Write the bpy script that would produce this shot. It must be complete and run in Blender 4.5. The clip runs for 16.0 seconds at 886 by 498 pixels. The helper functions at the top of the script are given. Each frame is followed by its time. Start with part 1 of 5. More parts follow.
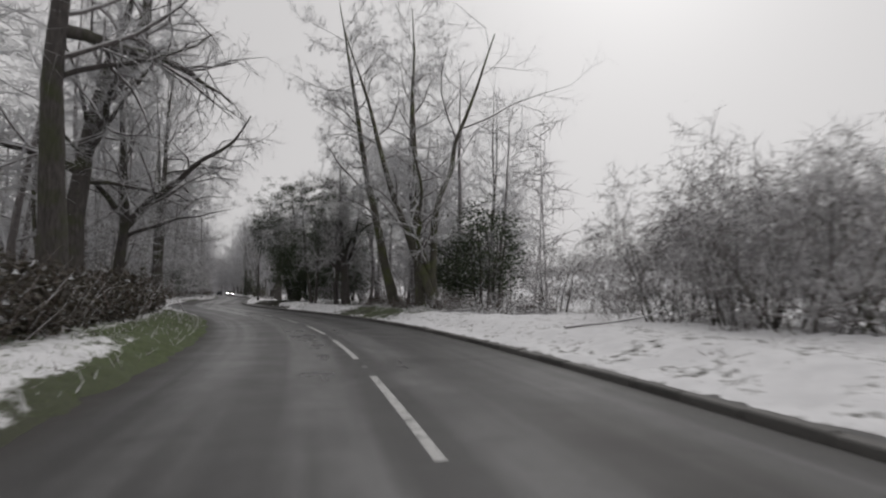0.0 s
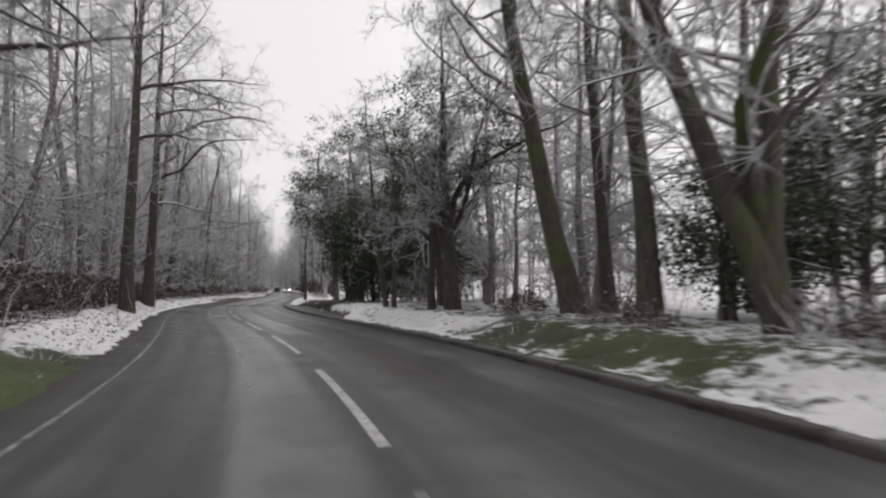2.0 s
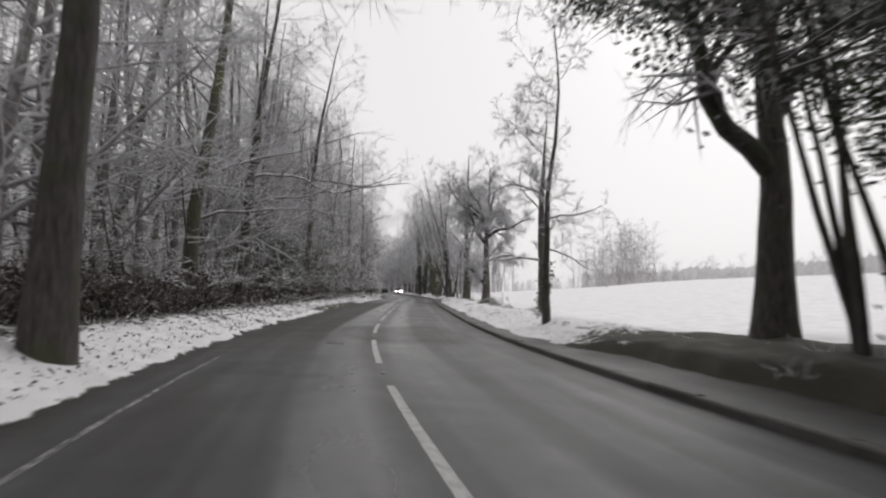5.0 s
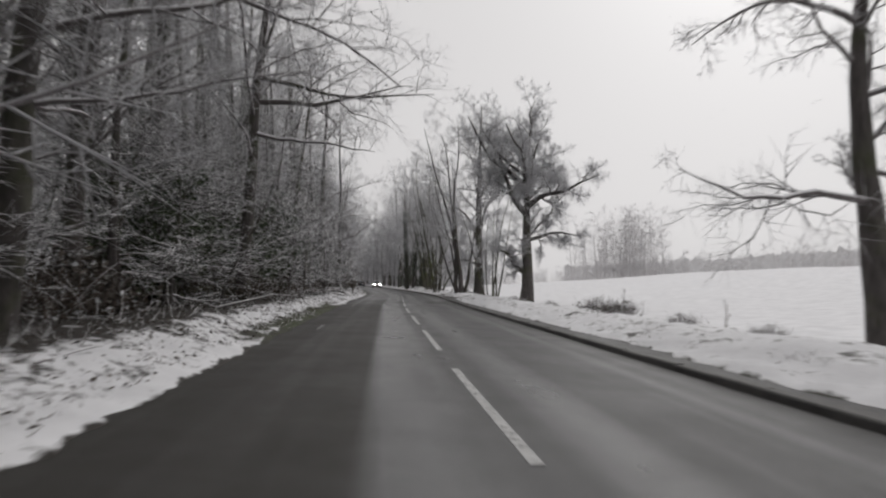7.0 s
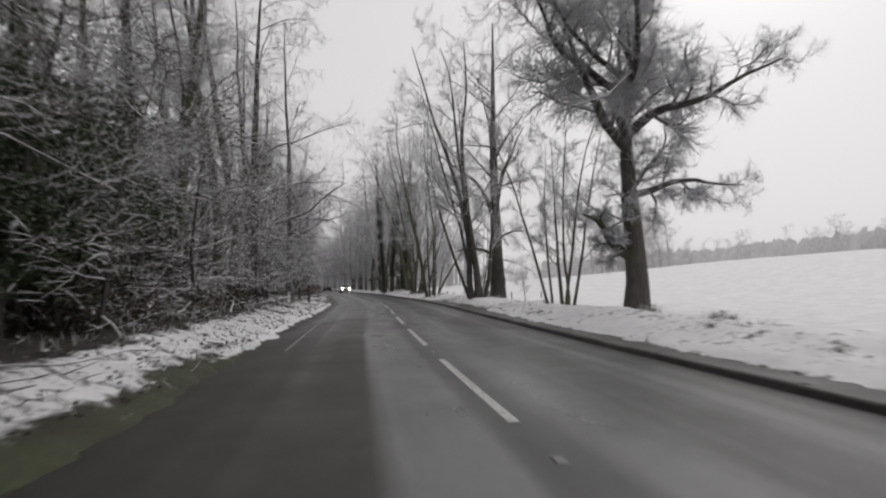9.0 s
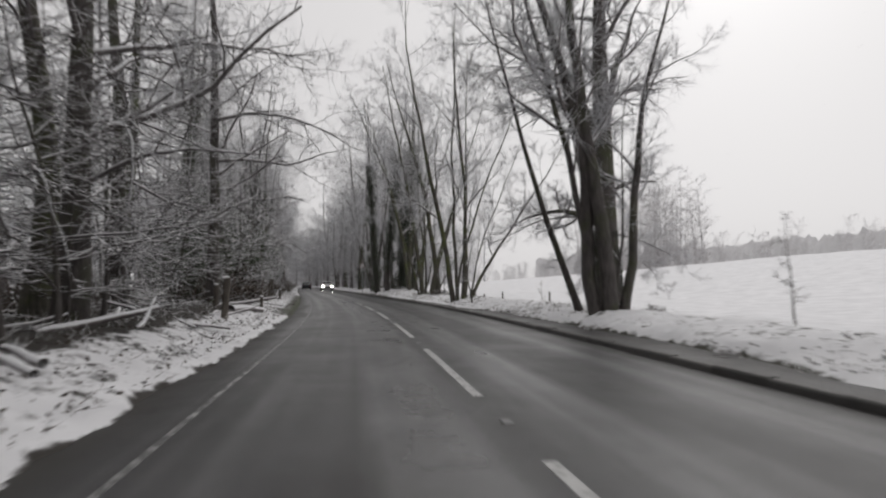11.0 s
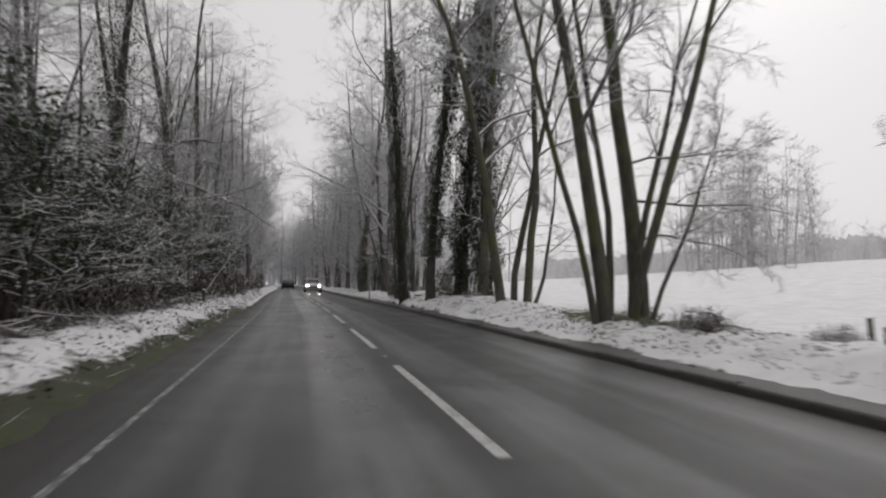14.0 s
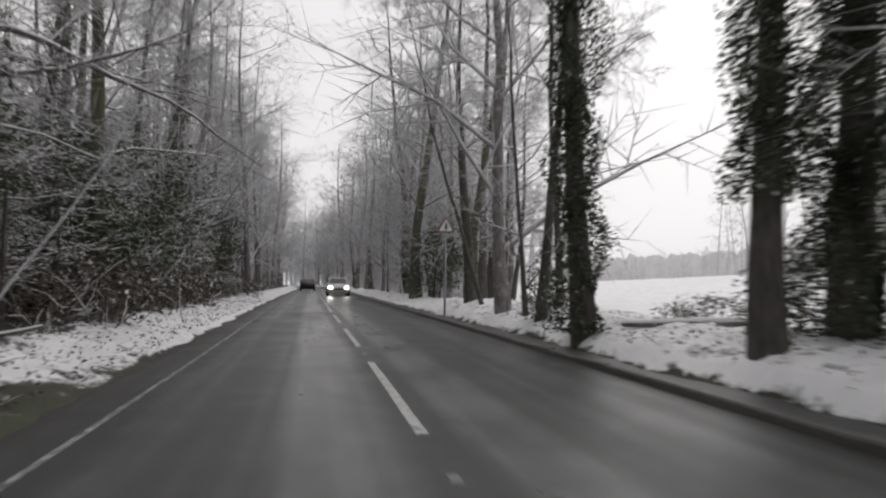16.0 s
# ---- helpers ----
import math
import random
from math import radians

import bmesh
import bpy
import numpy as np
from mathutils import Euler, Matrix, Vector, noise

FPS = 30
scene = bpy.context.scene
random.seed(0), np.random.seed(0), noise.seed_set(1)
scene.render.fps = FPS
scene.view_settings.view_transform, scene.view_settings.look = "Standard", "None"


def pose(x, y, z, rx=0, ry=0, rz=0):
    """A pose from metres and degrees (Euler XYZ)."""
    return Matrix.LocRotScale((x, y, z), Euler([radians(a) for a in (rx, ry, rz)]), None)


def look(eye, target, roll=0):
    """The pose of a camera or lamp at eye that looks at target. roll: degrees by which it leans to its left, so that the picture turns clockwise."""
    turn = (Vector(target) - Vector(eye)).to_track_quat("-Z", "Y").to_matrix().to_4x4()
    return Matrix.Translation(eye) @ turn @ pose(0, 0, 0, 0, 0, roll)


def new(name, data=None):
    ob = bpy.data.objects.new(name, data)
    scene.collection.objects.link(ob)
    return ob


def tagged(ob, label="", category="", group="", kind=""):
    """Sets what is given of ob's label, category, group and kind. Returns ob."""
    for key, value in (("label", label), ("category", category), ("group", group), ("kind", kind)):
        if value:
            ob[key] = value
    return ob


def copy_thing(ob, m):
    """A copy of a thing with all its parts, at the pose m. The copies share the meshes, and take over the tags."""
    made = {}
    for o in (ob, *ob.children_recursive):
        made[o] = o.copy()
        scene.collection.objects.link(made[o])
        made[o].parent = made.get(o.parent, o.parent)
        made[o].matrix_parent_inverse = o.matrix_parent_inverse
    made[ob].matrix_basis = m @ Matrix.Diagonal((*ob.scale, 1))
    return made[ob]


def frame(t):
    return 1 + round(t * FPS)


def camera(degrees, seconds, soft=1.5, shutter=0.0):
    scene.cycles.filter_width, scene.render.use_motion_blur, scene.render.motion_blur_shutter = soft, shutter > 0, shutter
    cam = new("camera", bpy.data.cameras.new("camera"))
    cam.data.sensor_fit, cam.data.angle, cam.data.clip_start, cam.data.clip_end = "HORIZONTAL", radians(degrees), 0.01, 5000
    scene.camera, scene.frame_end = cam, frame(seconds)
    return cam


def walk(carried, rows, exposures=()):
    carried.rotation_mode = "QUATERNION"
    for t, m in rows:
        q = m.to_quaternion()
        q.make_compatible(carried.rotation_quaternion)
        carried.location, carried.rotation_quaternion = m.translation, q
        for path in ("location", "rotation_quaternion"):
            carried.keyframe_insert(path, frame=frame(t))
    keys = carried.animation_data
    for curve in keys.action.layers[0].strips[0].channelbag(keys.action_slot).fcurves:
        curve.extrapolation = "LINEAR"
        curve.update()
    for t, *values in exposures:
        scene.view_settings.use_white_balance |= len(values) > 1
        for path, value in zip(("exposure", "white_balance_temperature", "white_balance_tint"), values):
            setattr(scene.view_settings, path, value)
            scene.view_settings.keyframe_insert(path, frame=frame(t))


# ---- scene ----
cam = camera(72.7, 16.0, soft=2.2, shutter=0.35)
PATH = [
    (0, pose(-0.210, 1.045, 1.068, 94.19, -0.26, -1.13)),
    (0.5, pose(-1.054, 5.404, 1.056, 94.21, -0.16, -0.35)),
    (1, pose(-1.927, 9.762, 1.071, 94.17, -0.39, 1.07)),
    (1.5, pose(-3.009, 14.073, 1.059, 93.95, -0.04, 2.52)),
    (2, pose(-4.149, 18.315, 1.043, 93.72, 0.22, 4.39)),
    (2.5, pose(-5.644, 22.462, 1.047, 93.50, -0.06, 6.58)),
    (3, pose(-7.365, 26.498, 1.032, 93.46, 0.12, 9.40)),
    (3.5, pose(-9.254, 30.313, 1.022, 93.58, -0.29, 11.10)),
    (4, pose(-11.197, 33.994, 1.014, 93.77, -0.61, 12.46)),
    (4.5, pose(-12.995, 37.431, 1.057, 93.93, -0.92, 13.47)),
    (4.7, pose(-13.760, 38.882, 1.050, 94.04, -1.08, 13.74)),
    (5.2, pose(-15.747, 42.696, 1.053, 93.86, -1.12, 13.09)),
    (5.75, pose(-17.783, 46.977, 1.055, 93.66, -1.17, 12.38)),
    (6.3, pose(-19.624, 51.354, 1.058, 93.46, -1.22, 11.66)),
    (6.8, pose(-21.115, 55.400, 1.060, 93.28, -1.26, 11.01)),
    (7, pose(-21.645, 57.013, 1.055, 93.31, -1.02, 10.76)),
    (7.5, pose(-22.925, 61.029, 1.049, 93.21, -0.49, 10.09)),
    (8, pose(-24.205, 65.073, 1.047, 93.17, -0.11, 9.24)),
    (8.5, pose(-25.460, 69.221, 1.053, 93.36, 0.62, 8.30)),
    (8.7, pose(-25.985, 70.851, 1.052, 93.42, 1.00, 8.03)),
    (9.2, pose(-27.170, 74.955, 1.050, 93.39, 0.91, 7.65)),
    (9.75, pose(-28.452, 79.480, 1.047, 93.36, 0.82, 7.23)),
    (10.3, pose(-29.703, 84.016, 1.045, 93.33, 0.72, 6.82)),
    (10.8, pose(-30.804, 88.146, 1.043, 93.31, 0.63, 6.44)),
    (11, pose(-31.271, 89.821, 1.029, 93.20, 0.62, 6.39)),
    (11.5, pose(-32.414, 94.064, 1.044, 93.20, 0.17, 6.29)),
    (12, pose(-33.575, 98.375, 1.057, 93.29, -0.41, 6.11)),
    (12.5, pose(-34.676, 102.614, 1.040, 93.28, -0.61, 6.21)),
    (13, pose(-35.823, 106.715, 1.070, 93.06, -0.35, 6.22)),
    (13.5, pose(-37.105, 110.662, 1.060, 93.08, -0.46, 5.99)),
    (14, pose(-38.424, 114.712, 1.020, 93.22, -0.15, 5.60)),
    (14.5, pose(-39.650, 118.867, 1.043, 93.23, 0.12, 5.70)),
    (15, pose(-40.982, 122.890, 1.032, 93.59, -0.16, 5.83)),
    (15.5, pose(-42.325, 126.905, 1.062, 93.66, -0.34, 6.73)),
    (16, pose(-43.673, 130.930, 1.091, 93.24, -0.56, 7.85)),
]
walk(cam, PATH, exposures=[(0, -0.22), (0.8, -0.15), (2.0, 0.3), (4.5, 0.32), (7.0, -0.06), (8.5, -0.02), (11.0, 0.02), (13.5, 0.02), (14.6, 0.02), (15.5, 0.2), (16.0, 0.3)])


# ---------------------------------------------------------------- light
world = bpy.data.worlds.new("overcast_sky")
scene.world = world
world.use_nodes = True
wn, wl = world.node_tree.nodes, world.node_tree.links
wn.clear()
sky = wn.new("ShaderNodeTexSky")
sky.sky_type = "NISHITA"
sky.sun_disc = False
sky.sun_elevation, sky.sun_rotation = radians(38), radians(20)
sky.dust_density, sky.air_density, sky.ozone_density = 6.0, 1.0, 1.0
grey = wn.new("ShaderNodeHueSaturation")
grey.inputs["Saturation"].default_value = 0.06
veil = wn.new("ShaderNodeMix")
veil.data_type = "RGBA"
veil.inputs["Factor"].default_value = 0.92
veil.inputs["B"].default_value = (7.1, 6.93, 6.95, 1)
back = wn.new("ShaderNodeBackground")
back.inputs["Strength"].default_value = 0.1
wout = wn.new("ShaderNodeOutputWorld")
wl.new(sky.outputs[0], grey.inputs["Color"])
wl.new(grey.outputs[0], veil.inputs["A"])
wl.new(veil.outputs["Result"], back.inputs["Color"])
wl.new(back.outputs[0], wout.inputs[0])

sun = new("sun", bpy.data.lights.new("sun", "SUN"))
sun.data.energy, sun.data.angle, sun.data.color = 0.5, radians(40), (1.0, 0.97, 0.94)
sun.matrix_world = look((0, 0, 60), (-12, -32, 16))


# ---------------------------------------------------------------- road plan
# heading of the road's centre line in degrees to the left, along its length
HEADING = [(-100, 7.92), (-10, 9.34), (0, 10.00), (8, 11.72), (16, 15.54), (24, 21.48), (32, 27.05), (38, 28.42), (44, 27.14), (50, 24.16), (56, 20.57), (62, 17.45), (70, 16.10), (80, 16.38), (92, 15.27), (104, 14.59), (116, 17.11), (128, 19.39), (140, 19.6), (152, 20.6), (175, 20.2), (225, 19.5), (262, 26), (340, 44)]


def plan():
    s = np.arange(-100, 340, 0.25)
    table = np.array(HEADING)
    h = np.radians(np.interp(s, table[:, 0], table[:, 1]))
    k = np.exp(-np.linspace(-2, 2, 41) ** 2 / 2)
    h = np.convolve(np.pad(h, 20, "edge"), k / k.sum(), "valid")
    x, y = np.cumsum(-np.sin(h)) * 0.25, np.cumsum(np.cos(h)) * 0.25
    return s, x - np.interp(0, s, x) + 0.79, y - np.interp(0, s, y), h


PLAN_S, PLAN_X, PLAN_Y, PLAN_H = plan()


def along(s, off):
    """The place in plan, s metres along the centre line and off metres to its right."""
    h = np.interp(s, PLAN_S, PLAN_H)
    return np.interp(s, PLAN_S, PLAN_X) + off * np.cos(h), np.interp(s, PLAN_S, PLAN_Y) + off * np.sin(h)


def heading(s):
    return math.degrees(float(np.interp(s, PLAN_S, PLAN_H)))


def lumps(x, y, size, seed=0.0):
    """Smooth noise over the plan, about -1 to 1."""
    return noise.noise((x / size + seed, y / size - seed, seed * 1.7))


def smooth(a, b, v):
    t = min(1.0, max(0.0, (v - a) / (b - a)))
    return t * t * (3 - 2 * t)


def land(s, off, x, y):
    """Height of the ground beside the road."""
    if off > 0:
        hump = 0.07 + 0.27 * smooth(3.3, 4.6, off) + 0.18 * smooth(3.05, 3.75, off) * smooth(134, 141, s) * smooth(168, 156, s)
        fall = smooth(5.0, 7.4, off) * (0.45 * smooth(52, 66, s))
        z = hump - fall + (1.0 + 3.6 * smooth(320, 110, s)) * smooth(10, 66, off) + 0.12 * lumps(x, y, 9, 3) * smooth(6, 9, off)
    else:
        z = 0.34 * smooth(2.9, 4.4, -off) + 0.5 * smooth(7, 40, -off) + 0.2 * lumps(x, y, 6, 5) * smooth(4, 8, -off)
    return z + 0.08 * lumps(x, y, 2.0, 1) * smooth(3.5, 6, abs(off))


def road_coords(x, y):
    i = int(np.argmin((PLAN_X - x) ** 2 + (PLAN_Y - y) ** 2))
    h = PLAN_H[i]
    return PLAN_S[i], (x - PLAN_X[i]) * math.cos(h) + (y - PLAN_Y[i]) * math.sin(h)


# ---------------------------------------------------------------- materials
def material(name):
    m = bpy.data.materials.new(name)
    m.use_nodes = True
    return m, m.node_tree.nodes, m.node_tree.links, m.node_tree.nodes["Principled BSDF"]


def noise_node(nodes, links, scale, detail=4.0, coords="Object", rough=0.6, stretch=None):
    tc = nodes.new("ShaderNodeTexCoord")
    tex = nodes.new("ShaderNodeTexNoise")
    tex.inputs["Scale"].default_value, tex.inputs["Detail"].default_value = scale, detail
    tex.inputs["Roughness"].default_value = rough
    if stretch:
        mp = nodes.new("ShaderNodeMapping")
        mp.inputs["Scale"].default_value = stretch
        links.new(tc.outputs[coords], mp.inputs["Vector"])
        links.new(mp.outputs[0], tex.inputs["Vector"])
    else:
        links.new(tc.outputs[coords], tex.inputs["Vector"])
    return tex.outputs["Fac"]


def ramp(nodes, links, fac, stops):
    r = nodes.new("ShaderNodeValToRGB")
    while len(r.color_ramp.elements) < len(stops):
        r.color_ramp.elements.new(0.5)
    for e, (p, c) in zip(r.color_ramp.elements, stops):
        e.position, e.color = p, (*c, 1)
    links.new(fac, r.inputs["Fac"])
    return r.outputs["Color"]


def maths(nodes, links, op, a, b=0.0, c=0.0):
    n = nodes.new("ShaderNodeMath")
    n.operation = op
    for i, v in enumerate((a, b, c)):
        if isinstance(v, (int, float)):
            n.inputs[i].default_value = v
        else:
            links.new(v, n.inputs[i])
    return n.outputs[0]


def mixed(nodes, links, fac, a, b):
    n = nodes.new("ShaderNodeMix")
    n.data_type = "RGBA"
    for key, v in (("Factor", fac), ("A", a), ("B", b)):
        if isinstance(v, (int, float)):
            n.inputs[key].default_value = v
        elif isinstance(v, tuple):
            n.inputs[key].default_value = (*v, 1)
        else:
            links.new(v, n.inputs[key])
    return n.outputs["Result"]


def bump(nodes, links, bsdf, height, strength, distance):
    b = nodes.new("ShaderNodeBump")
    b.inputs["Strength"].default_value, b.inputs["Distance"].default_value = strength, distance
    links.new(height, b.inputs["Height"])
    links.new(b.outputs[0], bsdf.inputs["Normal"])


def up_cover(nodes, links, low, high, scale, spread):
    """Where snow lies: faces that look up, broken by noise."""
    geo = nodes.new("ShaderNodeNewGeometry")
    xyz = nodes.new("ShaderNodeSeparateXYZ")
    links.new(geo.outputs["Normal"], xyz.inputs[0])
    n = noise_node(nodes, links, scale, 3.0)
    v = maths(nodes, links, "MULTIPLY_ADD", n, spread, maths(nodes, links, "ADD", xyz.outputs["Z"], -0.5 * spread))
    mr = nodes.new("ShaderNodeMapRange")
    mr.interpolation_type = "SMOOTHSTEP"
    mr.inputs["From Min"].default_value, mr.inputs["From Max"].default_value = low, high
    links.new(v, mr.inputs["Value"])
    return mr.outputs[0]


SNOW = (0.78, 0.78, 0.795)


def bark_material(name, dark, light, moss=None, low=0.45, high=0.8, scale=6.0, glow=0.0):
    m, n, l, b = material(name)
    grain = noise_node(n, l, scale, 6.0, stretch=(3, 3, 0.5))
    col = ramp(n, l, grain, [(0.3, dark), (0.7, light)])
    if moss:
        patch = noise_node(n, l, 1.1, 4.0)
        fac = ramp(n, l, patch, [(0.48, (0, 0, 0)), (0.66, (1, 1, 1))])
        col = mixed(n, l, maths(n, l, "MULTIPLY", fac, 0.75), col, moss)
    cover = up_cover(n, l, low, high, 5.0, 0.7)
    l.new(mixed(n, l, cover, col, SNOW), b.inputs["Base Color"])
    b.inputs["Roughness"].default_value = 0.9
    bump(n, l, b, grain, 0.7, 0.03)
    if glow:
        # loose snow lets light through
        thin, mix, out = n.new("ShaderNodeBsdfTranslucent"), n.new("ShaderNodeMixShader"), n["Material Output"]
        thin.inputs["Color"].default_value = (*SNOW, 1)
        l.new(maths(n, l, "MULTIPLY", cover, glow), mix.inputs["Fac"])
        l.new(b.outputs[0], mix.inputs[1])
        l.new(thin.outputs[0], mix.inputs[2])
        l.new(mix.outputs[0], out.inputs["Surface"])
    return m


BARK = bark_material("wet_dark_bark", (0.036, 0.032, 0.031), (0.118, 0.105, 0.1), (0.06, 0.07, 0.03), 0.6, 0.9)
BARK_MOSS = bark_material("mossy_bark", (0.04, 0.037, 0.03), (0.125, 0.117, 0.095), (0.09, 0.11, 0.03), 0.65, 0.95)
BRANCH = bark_material("snowy_branch_bark", (0.078, 0.0696, 0.0696), (0.228, 0.206, 0.202), None, -0.08, 0.42)
# frosted twigs, their grey lightened to carry some distance haze
TWIG = bark_material("frost_haze_twig_bark", (0.17, 0.155, 0.16), (0.4, 0.37, 0.375), None, -0.6, 0.2, glow=0.35)
TWIG_DARK = bark_material("brown_twig_bark", (0.06, 0.045, 0.039), (0.195, 0.15, 0.128), None, 0.2, 0.7)
TWIG_GREY = bark_material("grey_twig_bark", (0.09, 0.0804, 0.0804), (0.24, 0.218, 0.214), None, 0.0, 0.55)
SPRAY = bark_material("snow_lined_spray", (0.055, 0.048, 0.047), (0.15, 0.13, 0.128), None, -0.1, 0.3)
# rime on the twigs, plus haze put into the pale base colour
FROST_HAZE = bark_material("rime_haze_twig", (0.3, 0.28, 0.285), (0.52, 0.5, 0.51), None, -1.3, 0.0, glow=0.6)


def leaf_material(name, dark, light, snow_share):
    m, n, l, b = material(name)
    geo = n.new("ShaderNodeNewGeometry")
    col = ramp(n, l, geo.outputs["Random Per Island"], [(0.0, dark), (1.0 - snow_share - 0.01, light), (1.0 - snow_share, (0.5, 0.52, 0.53)), (1.0, SNOW)])
    l.new(col, b.inputs["Base Color"])
    b.inputs["Roughness"].default_value = 0.5
    return m


HOLLY = leaf_material("dark_evergreen_leaf", (0.024, 0.038, 0.017), (0.062, 0.083, 0.037), 0.012)
HEDGE = leaf_material("brown_hedge_leaf", (0.028, 0.0224, 0.0168), (0.084, 0.07, 0.049), 0.03)
LITTER = leaf_material("withered_leaf", (0.03, 0.024, 0.0195), (0.105, 0.084, 0.066), 0.06)
HOLLY_SNOWY = leaf_material("snowy_evergreen_leaf", (0.025, 0.032, 0.02), (0.07, 0.085, 0.05), 0.22)
GRASS = leaf_material("verge_grass_blade", (0.04, 0.058, 0.015), (0.13, 0.17, 0.045), 0.012)
DUSKY = leaf_material("dull_brown_green_leaf", (0.05, 0.046, 0.034), (0.14, 0.13, 0.094), 0.09)
IVY = leaf_material("ivy_leaf", (0.022, 0.03, 0.017), (0.062, 0.076, 0.042), 0.02)


def ground_material():
    m, n, l, b = material("snow_over_litter")
    at = n.new("ShaderNodeVertexColor")
    at.layer_name = "bare"
    sp = n.new("ShaderNodeSeparateColor")
    l.new(at.outputs["Color"], sp.inputs[0])
    fine = noise_node(n, l, 5.0, 8.0, rough=0.75)
    mid = noise_node(n, l, 1.3, 5.0)
    v = maths(n, l, "ADD", sp.outputs[0], maths(n, l, "MULTIPLY_ADD", fine, 1.3, maths(n, l, "MULTIPLY_ADD", mid, 0.9, -1.1)))
    mask = ramp(n, l, v, [(0.42, (0, 0, 0)), (0.6, (1, 1, 1))])
    litter = ramp(n, l, noise_node(n, l, 14.0, 6.0, rough=0.8), [(0.3, (0.012, 0.010, 0.009)), (0.7, (0.04, 0.033, 0.026))])
    grass = ramp(n, l, noise_node(n, l, 22.0, 6.0, rough=0.8), [(0.36, (0.02, 0.03, 0.008)), (0.64, (0.088, 0.122, 0.03))])
    soil = mixed(n, l, sp.outputs[1], litter, grass)
    snow = ramp(n, l, mid, [(0.3, (0.64, 0.64, 0.655)), (0.62, (0.79, 0.79, 0.805))])
    l.new(mixed(n, l, mask, snow, soil), b.inputs["Base Color"])
    b.inputs["Roughness"].default_value = 0.8
    bump(n, l, b, fine, 0.35, 0.03)
    return m


GROUND = ground_material()


def road_material():
    m, n, l, b = material("wet_worn_asphalt")
    at = n.new("ShaderNodeVertexColor")
    at.layer_name = "wear"
    sp = n.new("ShaderNodeSeparateColor")
    l.new(at.outputs["Color"], sp.inputs[0])
    grit = noise_node(n, l, 60.0, 6.0, rough=0.8)
    patch = noise_node(n, l, 0.8, 5.0)
    base = ramp(n, l, grit, [(0.3, (0.016, 0.016, 0.016)), (0.7, (0.046, 0.045, 0.045))])
    # pale tone of the worn tracks, with their wet sheen painted in
    pale = ramp(n, l, grit, [(0.3, (0.085, 0.085, 0.086)), (0.7, (0.19, 0.189, 0.191))])
    spots = noise_node(n, l, 2.2, 5.0, rough=0.7)
    blotch = maths(n, l, "MULTIPLY_ADD", maths(n, l, "ADD", patch, spots), 2.4, -1.2)
    f = maths(n, l, "MULTIPLY", maths(n, l, "ADD", sp.outputs[0], 0.05), blotch)
    col = mixed(n, l, f, base, pale)
    mud = maths(n, l, "MULTIPLY", sp.outputs[1], maths(n, l, "ADD", noise_node(n, l, 3.0, 6.0, rough=0.75), 0.35))
    col = mixed(n, l, mud, col, (0.022, 0.019, 0.015))
    l.new(col, b.inputs["Base Color"])
    r = maths(n, l, "ADD", maths(n, l, "MULTIPLY_ADD", patch, 0.4, 0.24), maths(n, l, "MULTIPLY_ADD", sp.outputs[1], 0.25, maths(n, l, "MULTIPLY", sp.outputs[0], -0.18)))
    l.new(r, b.inputs["Roughness"])
    bump(n, l, b, grit, 0.35, 0.01)
    return m


ROAD = road_material()


def paint_material(name, wear):
    m, n, l, b = material(name)
    w = noise_node(n, l, 9.0, 8.0, rough=0.8)
    l.new(ramp(n, l, w, [(wear, (0.08, 0.08, 0.08)), (wear + 0.14, (0.46, 0.46, 0.455)), (0.85, (0.64, 0.64, 0.635))]), b.inputs["Base Color"])
    b.inputs["Roughness"].default_value = 0.55
    return m


PAINT = paint_material("worn_road_paint", 0.36)
EDGE_PAINT = paint_material("badly_worn_edge_paint", 0.47)


# ---------------------------------------------------------------- mesh helpers
def part(name, mesh, mat, parent=None, label=""):
    ob = new(name, mesh)
    if mat and not mesh.materials:
        mesh.materials.append(mat)
    if parent:
        ob.parent = parent
    return tagged(ob, label) if label else ob


def mesh_of(name, verts, faces, soft=True):
    me = bpy.data.meshes.new(name)
    me.from_pydata(verts, [], faces)
    if soft:
        me.shade_smooth()
    me.update()
    return me


